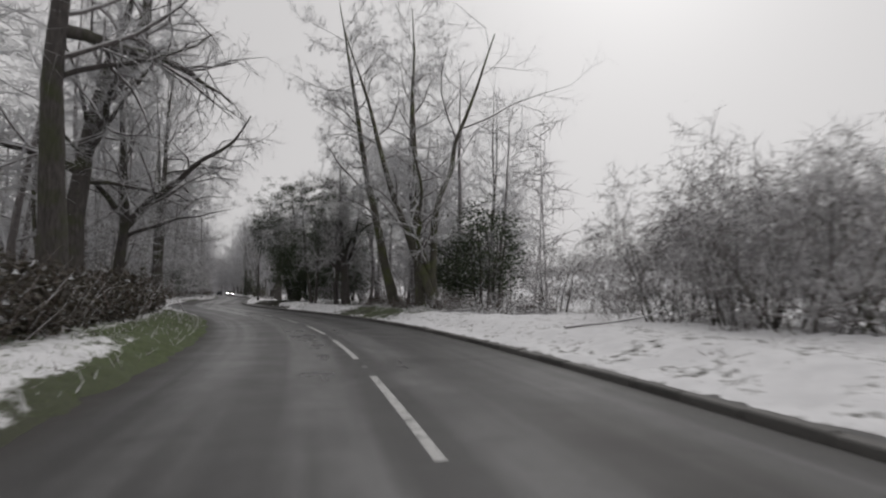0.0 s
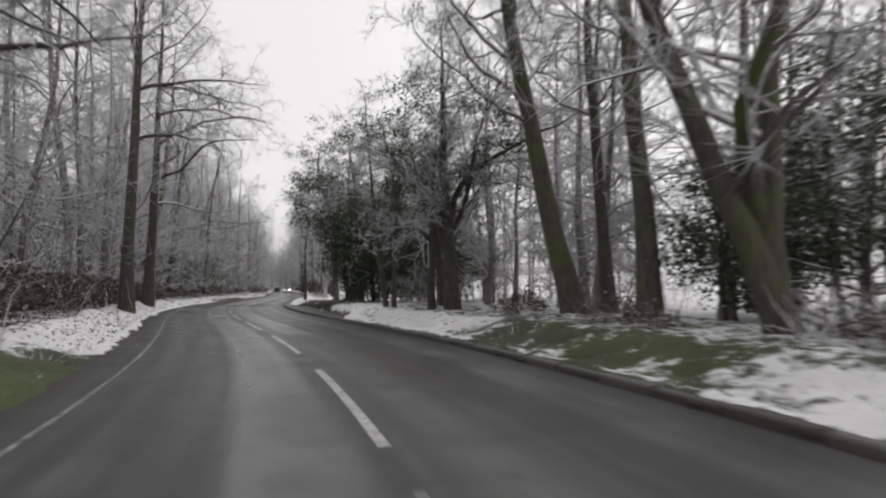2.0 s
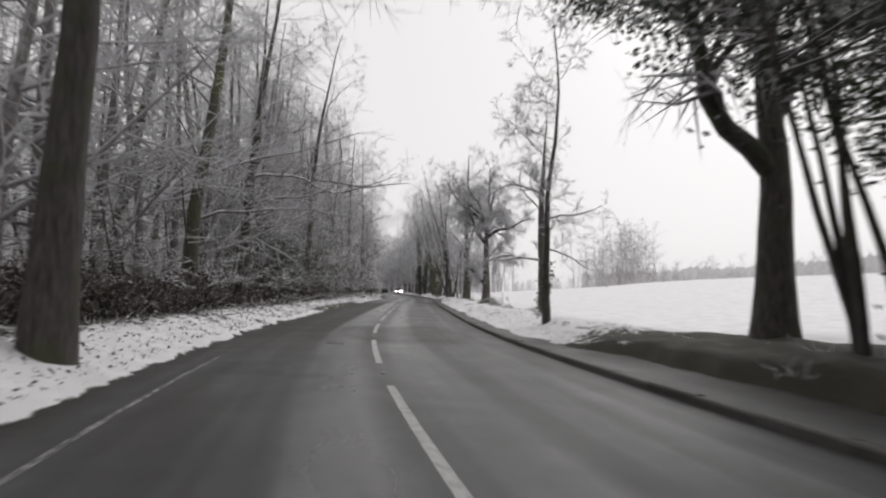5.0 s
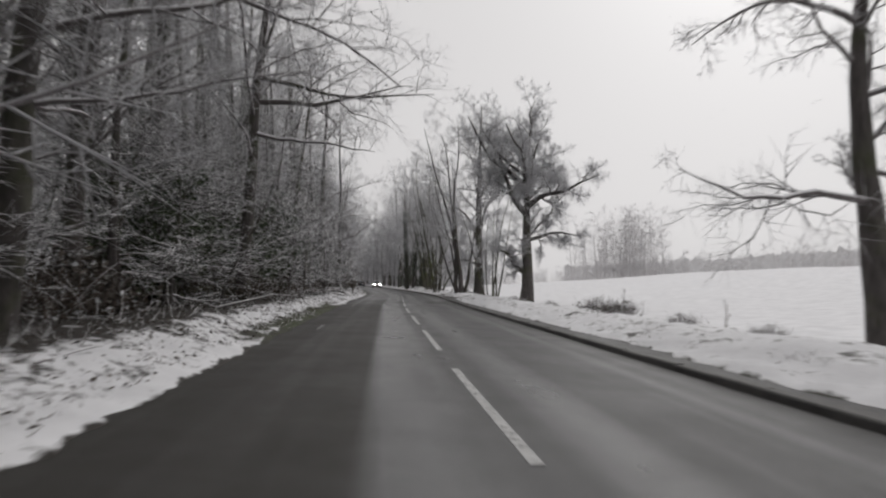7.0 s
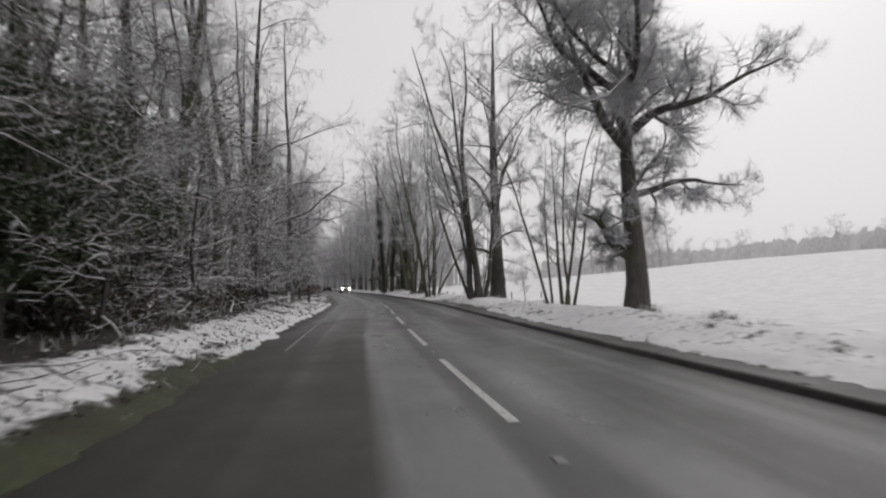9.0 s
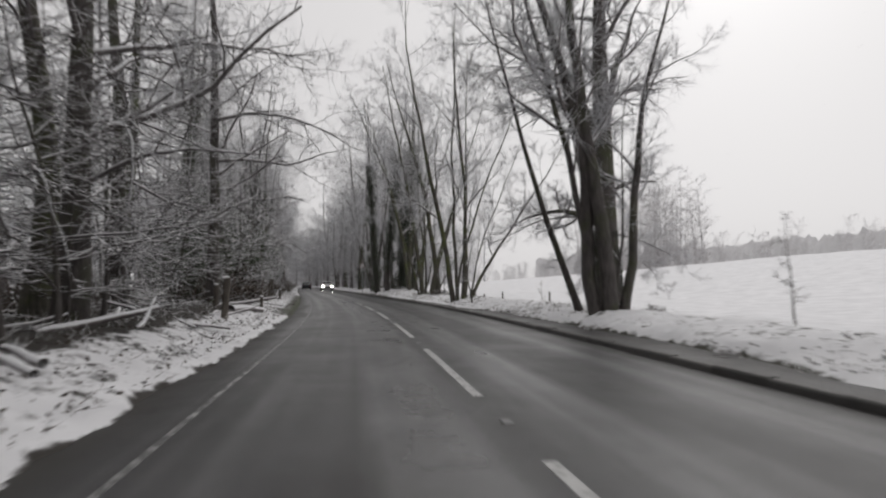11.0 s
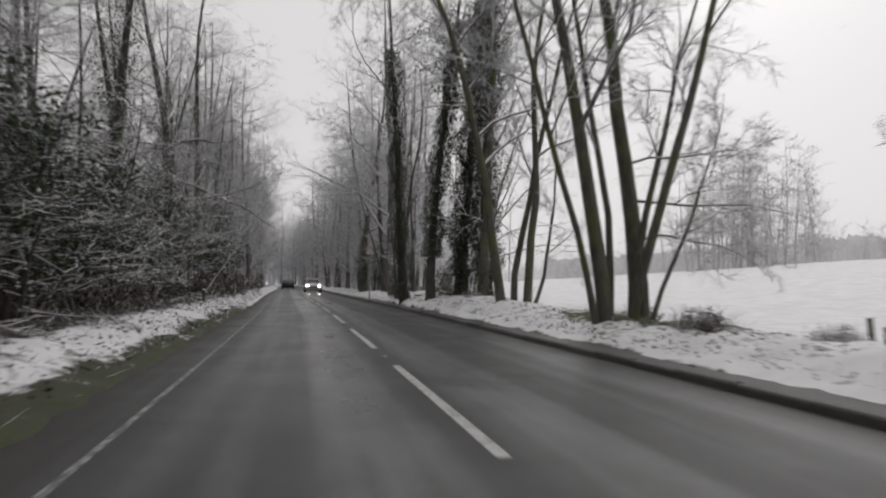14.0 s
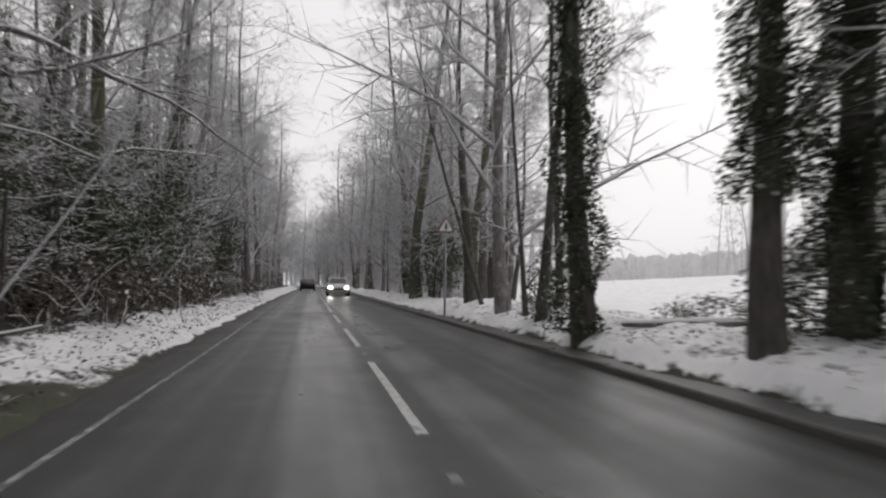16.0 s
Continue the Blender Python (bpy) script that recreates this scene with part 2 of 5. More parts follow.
def tubes(name, stems):
    """One mesh of tapered tubes from ((points, radii), sides, material slot)."""
    groups = {}
    for (pts, rad), sides, slot in stems:
        groups.setdefault((len(pts), sides, slot), []).append((pts, rad))
    verts, faces, slots, base = [], [], [], 0
    for (n, sides, slot), items in groups.items():
        turn = np.arange(sides) * 2 * np.pi / sides
        p = np.array([i[0] for i in items])
        r = np.array([i[1] for i in items])
        t = np.gradient(p, axis=1)
        t /= np.linalg.norm(t, axis=2, keepdims=True) + 1e-9
        mean = np.where(np.abs(t.mean(1, keepdims=True)[..., 2:3]) > 0.8, np.array([1.0, 0, 0]), np.array([0, 0, 1.0]))
        u = np.cross(t, np.broadcast_to(mean, t.shape))
        u /= np.linalg.norm(u, axis=2, keepdims=True) + 1e-9
        v = np.cross(t, u)
        ring = p[:, :, None] + r[:, :, None, None] * (np.cos(turn)[:, None] * u[:, :, None] + np.sin(turn)[:, None] * v[:, :, None])
        b = len(items)
        if n == 2 and sides == 3:
            # the finest twigs run out to a point
            verts.append(np.concatenate([ring[:, 0], p[:, 1:]], 1).reshape(-1, 3))
            i0 = base + np.arange(b)[:, None] * 4
            for k in range(3):
                faces += np.concatenate([i0 + k, i0 + (k + 1) % 3, i0 + 3], 1).tolist()
            slots.append(np.full(3 * b, slot))
            base += 4 * b
            continue
        verts.append(ring.reshape(-1, 3))
        i0 = base + (np.arange(b)[:, None, None] * n + np.arange(n - 1)[None, :, None]) * sides
        k = np.arange(sides)[None, None, :]
        k2 = (k + 1) % sides
        q = np.stack(np.broadcast_arrays(i0 + k, i0 + k2, i0 + sides + k2, i0 + sides + k), -1).reshape(-1, 4)
        faces += q.tolist()
        slots.append(np.full(len(q), slot))
        base += b * n * sides
    me = bpy.data.meshes.new(name)
    me.from_pydata(np.concatenate(verts).tolist(), [], faces)
    me.polygons.foreach_set("material_index", np.concatenate(slots).astype(np.int32))
    me.shade_smooth()
    return me


def unit(v):
    return v / (np.linalg.norm(v) + 1e-9)


def stem(rng, start, way, length, radius, n, gnarl, lift, tip=0.25):
    """A wandering stem: its points and radii."""
    pts, d = [start], unit(way)
    step = length / (n - 1)
    for _ in range(n - 1):
        d = unit(d + rng.normal(0, gnarl, 3) + np.array([0, 0, lift]))
        pts.append(pts[-1] + d * step)
    return np.array(pts), radius * np.linspace(1, tip, n)


def spread(rng, way, angle):
    """A direction that leaves way at the given angle."""
    side = unit(np.cross(way, rng.normal(0, 1, 3)))
    return unit(way * math.cos(angle) + side * math.sin(angle))


def norm_rows(v):
    return v / (np.linalg.norm(v, axis=-1, keepdims=True) + 1e-9)


def sprouts(rng, parents, rule):
    """Child stems along each of the parent stems, which have equally many points."""
    count, n = rule["count"], rule["n"]
    pts, rad = np.array([a for a, _ in parents]), np.array([b for _, b in parents])
    m, last = len(pts), pts.shape[1] - 1
    total = np.linalg.norm(np.diff(pts, axis=1), axis=2).sum(1)[:, None]
    f = rule["low"] + (rule["high"] - rule["low"]) * (np.arange(count)[None] + rng.random((m, count))) / count
    q = f * last
    k = np.minimum(q.astype(int), last - 1)
    w, row = q - k, np.arange(m)[:, None]
    p0, p1 = pts[row, k], pts[row, k + 1]
    r = rad[row, k] * (1 - w) + rad[row, k + 1] * w
    way = norm_rows(p1 - p0)
    side = norm_rows(np.cross(way, rng.normal(0, 1, way.shape)))
    angle = (rule["angle"] * rng.uniform(0.7, 1.25, (m, count)))[..., None]
    d = norm_rows(way * np.cos(angle) + side * np.sin(angle))
    d[..., 2] *= 1 - rule["flat"]
    step = (total * rule["ratio"] * rng.uniform(0.7, 1.25, (m, count)) * (1 - rule["short"] * f) / (n - 1))[..., None]
    line = [p0 * (1 - w[..., None]) + p1 * w[..., None]]
    for _ in range(n - 1):
        d = norm_rows(d + rng.normal(0, rule["gnarl"], d.shape) + np.array([0, 0, rule["lift"]]))
        line.append(line[-1] + d * step)
    line = np.stack(line, 2).reshape(m * count, n, 3)
    thick = np.maximum(rule["least"], np.minimum(r * rule["thin"], r * 0.9)).reshape(-1, 1) * np.linspace(1, rule["tip"], n)
    return list(zip(line, thick))


def tree(name, label, seed, trunks, limb, branch, twig, mats, category="tree"):
    """A bare tree or shrub: a trunk or several, limbs, branches and twigs, all tapered."""
    rng = np.random.default_rng(seed)
    root = tagged(new(name), label, category)
    stems = trunks(rng)
    few = category == "tree"
    for st in stems:
        part("trunk" if few else "stem", tubes("trunk", [(st, 10 if few else 5, 0)]), mats[0], root)
    limbs = sprouts(rng, stems, limb)
    branches = sprouts(rng, limbs, branch)
    twigs = sprouts(rng, branches, twig) if twig else []
    fine = [(x, 4, 0) for x in limbs] + [(x, 3, 1) for x in branches + twigs]
    crown = tubes("crown", fine)
    crown.materials.append(mats[1])
    crown.materials.append(mats[2])
    tagged(part("crown", crown, None, root), kind="stuff")
    return root


def level(count, low, high, angle, ratio, thin, n, gnarl, lift, flat=0.0, tip=0.15, short=0.45, least=0.0065):
    return dict(least=least, count=count, low=low, high=high, angle=radians(angle), ratio=ratio, thin=thin, n=n, gnarl=gnarl, lift=lift, flat=flat, tip=tip, short=short)


def one_trunk(height, radius, lean=0.03, gnarl=0.05, n=12, tip=0.08):
    def make(rng):
        pts, rad = stem(rng, np.array([0, 0, -0.4]), np.array([rng.normal(0, lean), rng.normal(0, lean), 1.0]), height, radius, n, gnarl, 0.05, tip)
        rad[0] *= 1.5
        rad[1] *= 1.08
        return [(pts, rad)]
    return make


def many_trunks(count, height, radius, lean=0.22, apart=0.3):
    def make(rng):
        out = []
        for i in range(count):
            a = 2 * math.pi * (i + rng.random() * 0.6) / count
            way = np.array([math.cos(a) * lean * rng.uniform(0.3, 1.2), math.sin(a) * lean * rng.uniform(0.3, 1.2), 1.0])
            st = stem(rng, np.array([math.cos(a) * apart, math.sin(a) * apart, -0.3]), way, height * rng.uniform(0.75, 1.1), radius * rng.uniform(0.6, 1.15), 12, 0.05, 0.03, 0.07)
            out.append(st)
        return out
    return make


# ---------------------------------------------------------------- ground, road, verges
def ground_sheet():
    def axis(lo, hi, fine, a, b):
        near = list(np.arange(a, b, fine))
        out, v, st = [], b, fine
        while v < hi:
            out.append(v)
            st *= 1.25
            v += st
        low, v, st = [], a, fine
        while v > lo:
            st *= 1.25
            v -= st
            low.append(v)
        return low[::-1] + near + out + [hi]
    xs, ys = axis(-1500, 1500, 1.5, -75, 60), axis(-1200, 1800, 1.5, -30, 210)
    verts, faces, cols = [], [], []
    for y in ys:
        for x in xs:
            s, off = road_coords(x, y)
            z = land(s, off, x, y)
            if abs(off) < 8.6:
                z -= 0.35 * smooth(8.5, 7.0, abs(off))
            verts.append((x, y, z))
            bare = 0.55 * smooth(-5.5, -9, off) if off < 0 else 0.28 * smooth(7, 9, off) * smooth(46, 38, s)
            cols.append((bare, 0.1, 0, 1))
    w = len(xs)
    for j in range(len(ys) - 1):
        for i in range(w - 1):
            a = j * w + i
            faces.append((a, a + 1, a + w + 1, a + w))
    me = mesh_of("ground", verts, faces)
    layer = me.color_attributes.new("bare", "FLOAT_COLOR", "POINT")
    layer.data.foreach_set("color", [c for row in cols for c in row])
    return tagged(part("ground", me, GROUND), "snow-covered ground of woodland floor and open field", "ground", kind="structure")


def road_strip():
    offs = np.arange(-3.5, 3.55, 0.1)
    ss = np.arange(-60, 316, 0.8)
    verts, faces, cols = [], [], []
    for s in ss:
        for o in offs:
            x, y = along(s, o)
            verts.append((x, y, -0.018 * (abs(o) / 3) ** 2))
            d = o + 0.07 * noise.noise((s * 0.16, 3.0, 11.0))
            # bands along the lanes: track wear and painted wet sheen together
            w = 0.85 * smooth(-1.08, -0.92, d) * smooth(-0.1, -0.4, d) + 0.7 * smooth(0.15, 0.4, d) * smooth(1.1, 0.7, d) + 0.42 * math.exp(-((d - 2.1) / 0.28) ** 2)
            w += 0.32 * math.exp(-((d + 1.9) / 0.25) ** 2)
            w *= 0.78 + 0.5 * noise.noise((s * 0.09, d * 1.1, 9.0)) + 0.3 * noise.noise((s * 0.55, d * 2.2, 4.0))
            w += 0.34 * noise.noise((s * 0.05, d * 4.2, 2.0)) + 0.2 * noise.noise((s * 0.3, d * 7.0, 6.0))
            wet = 0.95 * smooth(52, 60, s) * smooth(97, 88, s) * smooth(-0.95, -1.1, d)
            patch = 0.5 * smooth(0.3, 0.5, noise.noise((s * 0.11, d * 0.5, 20.0)))
            cols.append((max(0, w), max(wet, patch, smooth(2.45, 3.1, abs(o))), 0, 1))
    w = len(offs)
    for j in range(len(ss) - 1):
        for i in range(w - 1):
            a = j * w + i
            faces.append((a, a + 1, a + w + 1, a + w))
    me = mesh_of("road", verts, faces)
    layer = me.color_attributes.new("wear", "FLOAT_COLOR", "POINT")
    layer.data.foreach_set("color", [c for row in cols for c in row])
    return tagged(part("road", me, ROAD), "wet dark grey asphalt country road with worn wheel tracks, wet sheen painted pale", "road", kind="structure")


def ribbon(name, s0, s1, off, width, parent, mat, lift=0.005, step=1.0):
    n = max(2, int(round((s1 - s0) / step)) + 1)
    verts, faces = [], []
    for k in range(n):
        s = s0 + (s1 - s0) * k / (n - 1)
        for o, dz in ((-0.5, -0.006), (-0.42, lift), (0.42, lift), (0.5, -0.006)):
            x, y = along(s, off + o * width)
            verts.append((x, y, -0.018 * (abs(off) / 3) ** 2 + dz))
        if k:
            a = 4 * (k - 1)
            faces += [(a + i, a + i + 1, a + i + 5, a + i + 4) for i in range(3)]
    return part(name, mesh_of(name, verts, faces, False), mat, parent)


def path_width(s):
    """How far the bare strip behind the kerb reaches from the centre line."""
    return 3.04 + 0.3 * smooth(48, 62, s) + 1.05 * smooth(38, 43, s) * smooth(58, 52, s) + 0.4 * smooth(99, 103, s) * smooth(120, 113, s) + 0.1 * noise.noise((s * 0.35, 2.0, 0.0))


def verge(name, side, label):
    """A rough snowy bank along one edge of the road."""
    offs = [2.8, 2.92, 3.05, 3.2, 3.35, 3.5, 3.65, 3.8, 4.0, 4.25, 4.5, 4.8, 5.2, 5.7, 6.3, 7.0, 7.8, 8.8]
    ss = np.arange(-40, 300, 0.22)
    verts, faces, cols = [], [], []
    for s in ss:
        wob = 0.16 * noise.noise((s * 0.7, side * 3.0, 0.3)) + 0.12 * noise.noise((s * 2.1, side * 3.0, 4.0)) + 0.05 * noise.noise((s * 5.3, side * 3.0, 9.0))
        start = path_width(s) if side > 0 else 2.9
        for k, o in enumerate(offs):
            oo = start - 0.1 + (o - 2.8) * (8.8 - start + 0.1) / 6.0 + wob * smooth(8.6, 4.0, o)
            x, y = along(s, side * oo)
            z = land(s, side * oo, x, y)
            edge = smooth(2.8, 3.1, o)
            rough = 0.07 * lumps(x, y, 0.55, 2) + 0.06 * lumps(x, y, 0.24, 6) + 0.03 * lumps(x, y, 0.09, 7)
            foot = -0.07 if side < 0 else 0.025
            z = foot * (1 - edge) + (z + 0.03 + rough) * edge
            if k == len(offs) - 1:
                z -= 0.12
            verts.append((x, y, z))
            if side < 0:
                bare = 0.9 * smooth(3.1, 2.95, o) + (0.28 + 0.12 * smooth(52, 60, s) - 0.05 * smooth(112, 122, s)) * smooth(3.0, 3.3, o) + (0.3 + 0.25 * smooth(64, 72, s)) * smooth(3.9, 5.0, o)
                g1 = smooth(2, 13, s) * smooth(31, 26, s)
                strip = smooth(3.1, 3.5, o) * smooth(4.0, 3.6, o)
                bare += g1 * (1.0 * smooth(3.7, 3.3, o) + 0.5 * smooth(10, 15, s) * smooth(4.6, 4.2, o))
                g2 = max(smooth(70, 76, s) * smooth(92, 84, s), smooth(114, 118, s) * smooth(150, 143, s)) * smooth(3.55, 3.2, o) * (0.7 + 0.5 * lumps(x, y, 1.1, 13))
                green = max(0.95 * g1, 0.55 * g2)
                bare += 0.75 * g2
            else:
                bare = 0.85 * smooth(3.0, 2.86, o) + 0.36 * smooth(2.9, 3.2, o) - 0.06 * smooth(5.0, 6.5, o) + 0.75 * smooth(44.5, 47, s) * smooth(57, 52, s)
                g = smooth(23, 25, s) * smooth(32, 29, s)
                bare += g * smooth(5.0, 4.0, o) * (0.42 + 0.5 * lumps(x, y, 0.7, 17) + 0.3 * lumps(x, y, 0.25, 19))
                d = smooth(17, 26, s) * smooth(46, 40, s)
                bare += 0.2 * d * smooth(4.2, 5.0, o)
                green = 0.15 + (0.45 + 0.4 * lumps(x, y, 0.9, 23)) * smooth(23, 25, s) * smooth(31, 28, s) + 0.6 * smooth(128, 130, s) * smooth(136, 133, s)
                bare += 0.4 * smooth(128.5, 130, s) * smooth(135, 133, s) * smooth(3.6, 4.4, o)
            cols.append((bare, min(1, max(0, green)), 0, 1))
    w = len(offs)
    for j in range(len(ss) - 1):
        for i in range(w - 1):
            a = j * w + i
            f = (a, a + 1, a + w + 1, a + w)
            faces.append(f if side > 0 else f[::-1])
    me = mesh_of(name, verts, faces)
    layer = me.color_attributes.new("bare", "FLOAT_COLOR", "POINT")
    layer.data.foreach_set("color", [c for row in cols for c in row])
    return tagged(part(name, me, GROUND), label, "verge", kind="structure")


def footway():
    """The narrow wet strip between the kerb and the snow."""
    offs = [2.97, 3.1, 3.25, 3.4, 3.6, 3.9, 4.3, 4.7]
    ss = np.arange(-20, 290, 0.5)
    verts, faces, cols = [], [], []
    for s in ss:
        for o in offs:
            x, y = along(s, o)
            verts.append((x, y, 0.056 - 0.05 * smooth(4.3, 4.7, o) + 0.012 * lumps(x, y, 0.4, 2)))
            cols.append((0.1 + 0.25 * lumps(x, y, 1.2, 4), 0.35 + 0.4 * smooth(3.15, 3.6, o), 0, 1))
    w = len(offs)
    for j in range(len(ss) - 1):
        for i in range(w - 1):
            a = j * w + i
            faces.append((a, a + 1, a + w + 1, a + w))
    me = mesh_of("pavement", verts, faces)
    layer = me.color_attributes.new("wear", "FLOAT_COLOR", "POINT")
    layer.data.foreach_set("color", [c for row in cols for c in row])
    return tagged(part("pavement", me, ROAD), "narrow wet dirty strip of tarmac behind the kerb", "pavement", kind="structure")


ground = ground_sheet()
road = road_strip()
verge_left = verge("verge_left", -1, "snowy roadside bank with bare muddy edge")
verge("verge_right", 1, "snowy roadside verge with dark slushy edge")
pavement = footway()

MARK_START = 3.04
for k in range(-4, 50):
    ribbon("centre_line_mark", 6.0 * k + MARK_START - 4.0, 6.0 * k + MARK_START, 0.0, 0.105, road, PAINT)
for k in range(3, 40):
    if not 50 < 7.0 * k < 90:
        ribbon("edge_line", 7.0 * k - 2.0, 7.0 * k + 4.96, -2.38, 0.058, road, EDGE_PAINT)
ribbon("edge_line", 75.3, 76.7, -2.38, 0.07, road, EDGE_PAINT)


# ---------------------------------------------------------------- trees
def stand(ob, s, off, turn=None, size=1.0, copy=True, sink=0.06):
    """Sets a thing on the ground beside the road; with no turn its x axis points to the road's right."""
    x, y = along(s, off)
    z = land(s, off, x, y) - sink
    m = pose(x, y, z, 0, 0, heading(s) if turn is None else turn) @ Matrix.Diagonal((size, size, size, 1))
    if copy:
        return copy_thing(ob, m)
    ob.matrix_basis = m
    return ob


WOOD_LABEL = "tall bare woodland tree with snow lying on its branches"
WOOD = []
for i in range(6):
    WOOD.append(tree("woodland_tree", WOOD_LABEL, 20 + i, one_trunk(15 + 1.1 * i, 0.13 + 0.025 * i),
                     level(28, 0.16, 0.98, 66, 0.25, 0.27, 6, 0.25, 0.01),
                     level(8, 0.15, 0.98, 52, 0.52, 0.6, 3, 0.32, 0.0, flat=0.55),
                     level(7, 0.08, 1.0, 54, 0.72, 1.15, 2, 0.3, 0.0, flat=0.45, least=0.008), (BARK_MOSS if i % 2 else BARK, BRANCH, FROST_HAZE)))
THIN = []
for i in range(4):
    THIN.append(tree("sapling", "thin bare young tree with snow on its twigs", 40 + i, one_trunk(9 + i, 0.065),
                     level(15, 0.1, 0.98, 60, 0.34, 0.5, 5, 0.16, 0.03),
                     level(7, 0.15, 0.98, 48, 0.52, 0.65, 3, 0.2, 0.0),
                     level(6, 0.12, 1.0, 45, 0.65, 1.0, 2, 0.2, 0.0), (BARK, BRANCH, TWIG)))
# deep trees take paler bark and twigs in place of haze between trunks
DEEP = []
for i in range(4):
    DEEP.append(tree("woodland_tree", "bare tree deep in the snowy wood", 60 + i, one_trunk(16 + i, 0.15 + 0.04 * i),
                     level(18, 0.12, 0.98, 62, 0.3, 0.42, 4, 0.24, 0.02),
                     level(8, 0.12, 0.98, 50, 0.55, 0.8, 2, 0.22, 0.0, flat=0.5),
                     level(7, 0.1, 1.0, 50, 0.7, 1.2, 2, 0.2, 0.0, flat=0.4, least=0.009), (TWIG_GREY, TWIG, FROST_HAZE)))
# snow-laden trees whose pale materials also imitate distance haze
RIMED_HAZY = []
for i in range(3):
    RIMED_HAZY.append(tree("rimed_hazy_tree", "bare tree rimed with snow, paled further with distance haze colour", 70 + i, one_trunk(14 + 2 * i, 0.16),
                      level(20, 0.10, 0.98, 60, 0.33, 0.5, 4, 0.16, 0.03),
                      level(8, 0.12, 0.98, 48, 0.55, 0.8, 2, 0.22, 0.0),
                      level(8, 0.1, 1.0, 48, 0.7, 1.4, 2, 0.2, 0.0, least=0.007), (TWIG_GREY, TWIG, FROST_HAZE)))


def shrub(name, label, seed, stems, height, mats, spread_out=0.45, apart=0.35):
    return tree(name, label, seed, many_trunks(stems, height, 0.035, spread_out, apart),
                level(9, 0.15, 0.97, 62, 0.5, 0.7, 5, 0.3, 0.0, short=0.3),
                level(7, 0.1, 0.98, 55, 0.6, 0.75, 3, 0.34, 0.0),
                level(8, 0.1, 1.0, 55, 0.75, 1.05, 2, 0.3, 0.0, least=0.008), mats, category="shrub")


SPRAYS = []
for i in range(3):
    SPRAYS.append(tree("snowy_shrub", "understorey shrub with level sprays of snow-lined twigs", 200 + i, one_trunk(5.0 + 0.8 * i, 0.05, 0.12, 0.09),
                       level(15, 0.12, 0.97, 76, 0.42, 0.6, 6, 0.2, -0.01, flat=0.4, short=0.35, least=0.016),
                       level(7, 0.12, 0.98, 52, 0.5, 0.7, 4, 0.26, 0.0, flat=0.75, least=0.013),
                       level(6, 0.1, 1.0, 50, 0.6, 0.9, 2, 0.25, 0.0, flat=0.75, least=0.011), (BARK, SPRAY, SPRAY), category="shrub"))
THICKET = [shrub("thicket", "dense grey-brown thicket of twigs flecked with snow", 80 + i, 8, 3.9, (BARK, TWIG_DARK, TWIG_GREY), 0.55, 0.6) for i in range(3)]


# leaves: small folded blades
def leaf_mesh(name, centres, sizes, rng):
    n = len(centres)
    a = rng.normal(0, 1, (n, 3))
    a[:, 2] *= 0.6
    a /= np.linalg.norm(a, axis=1, keepdims=True)
    b = np.cross(a, rng.normal(0, 1, (n, 3)))
    b /= np.linalg.norm(b, axis=1, keepdims=True)
    c = np.cross(a, b)
    sz = sizes[:, None]
    v = np.stack([centres - a * sz, centres + b * sz * 0.55 + c * sz * 0.25, centres + a * sz, centres - b * sz * 0.55 + c * sz * 0.25], 1)
    f = np.arange(n)[:, None] * 4
    faces = np.concatenate([f + np.array([[0, 1, 2]]), f + np.array([[0, 2, 3]])])
    me = bpy.data.meshes.new(name)
    me.from_pydata(v.reshape(-1, 3).tolist(), [], faces.tolist())
    return me


def clumps(rng, count, middle, radii, per, blob, low=-1.0):
    """Leaf places in clumps over an uneven ellipsoid."""
    out = []
    for _ in range(count):
        d = rng.normal(0, 1, 3)
        d /= np.linalg.norm(d)
        d[2] = max(d[2], low)
        r = rng.uniform(0.3, 1.0) ** 0.5 * (1 + 0.38 * noise.noise(tuple(d * 2.1 + middle[2])) + 0.16 * noise.noise(tuple(d * 5.3)))
        c = np.array(middle) + d * r * np.array(radii)
        out.append(c + rng.normal(0, blob, (per, 3)) * np.array([1, 1, 0.6]))
    return np.concatenate(out)


def bush(name, label, category, seed, wide, deep, high, twigs, blades, mat, group="", twig=None, blade=1.0):
    """A low tangle of twigs and withered leaves."""
    rg = np.random.default_rng(seed)
    root = tagged(new(name), label, category, group)
    st = []
    for _ in range(twigs):
        b = np.array([rg.uniform(-0.9, 0.9) * wide, rg.normal(0, 0.5) * deep, rg.uniform(-0.1, 0.4 * high)])
        st.append((stem(rg, b, np.array([rg.normal(0, 0.5), rg.normal(0, 0.5), 1]), high * rg.uniform(0.5, 1.0), 0.013, 4, 0.22, -0.02), 3, 0))
    tagged(part("branchwork", tubes("branchwork", st), twig or TWIG_DARK, root), kind="stuff")
    c = clumps(rg, blades, (0, 0, 0.45 * high), (wide, deep, 0.5 * high), 26, 0.15)
    tagged(part("foliage", leaf_mesh("foliage", c, blade * rg.uniform(0.03, 0.075, len(c)), rg), mat, root), kind="stuff")
    return root


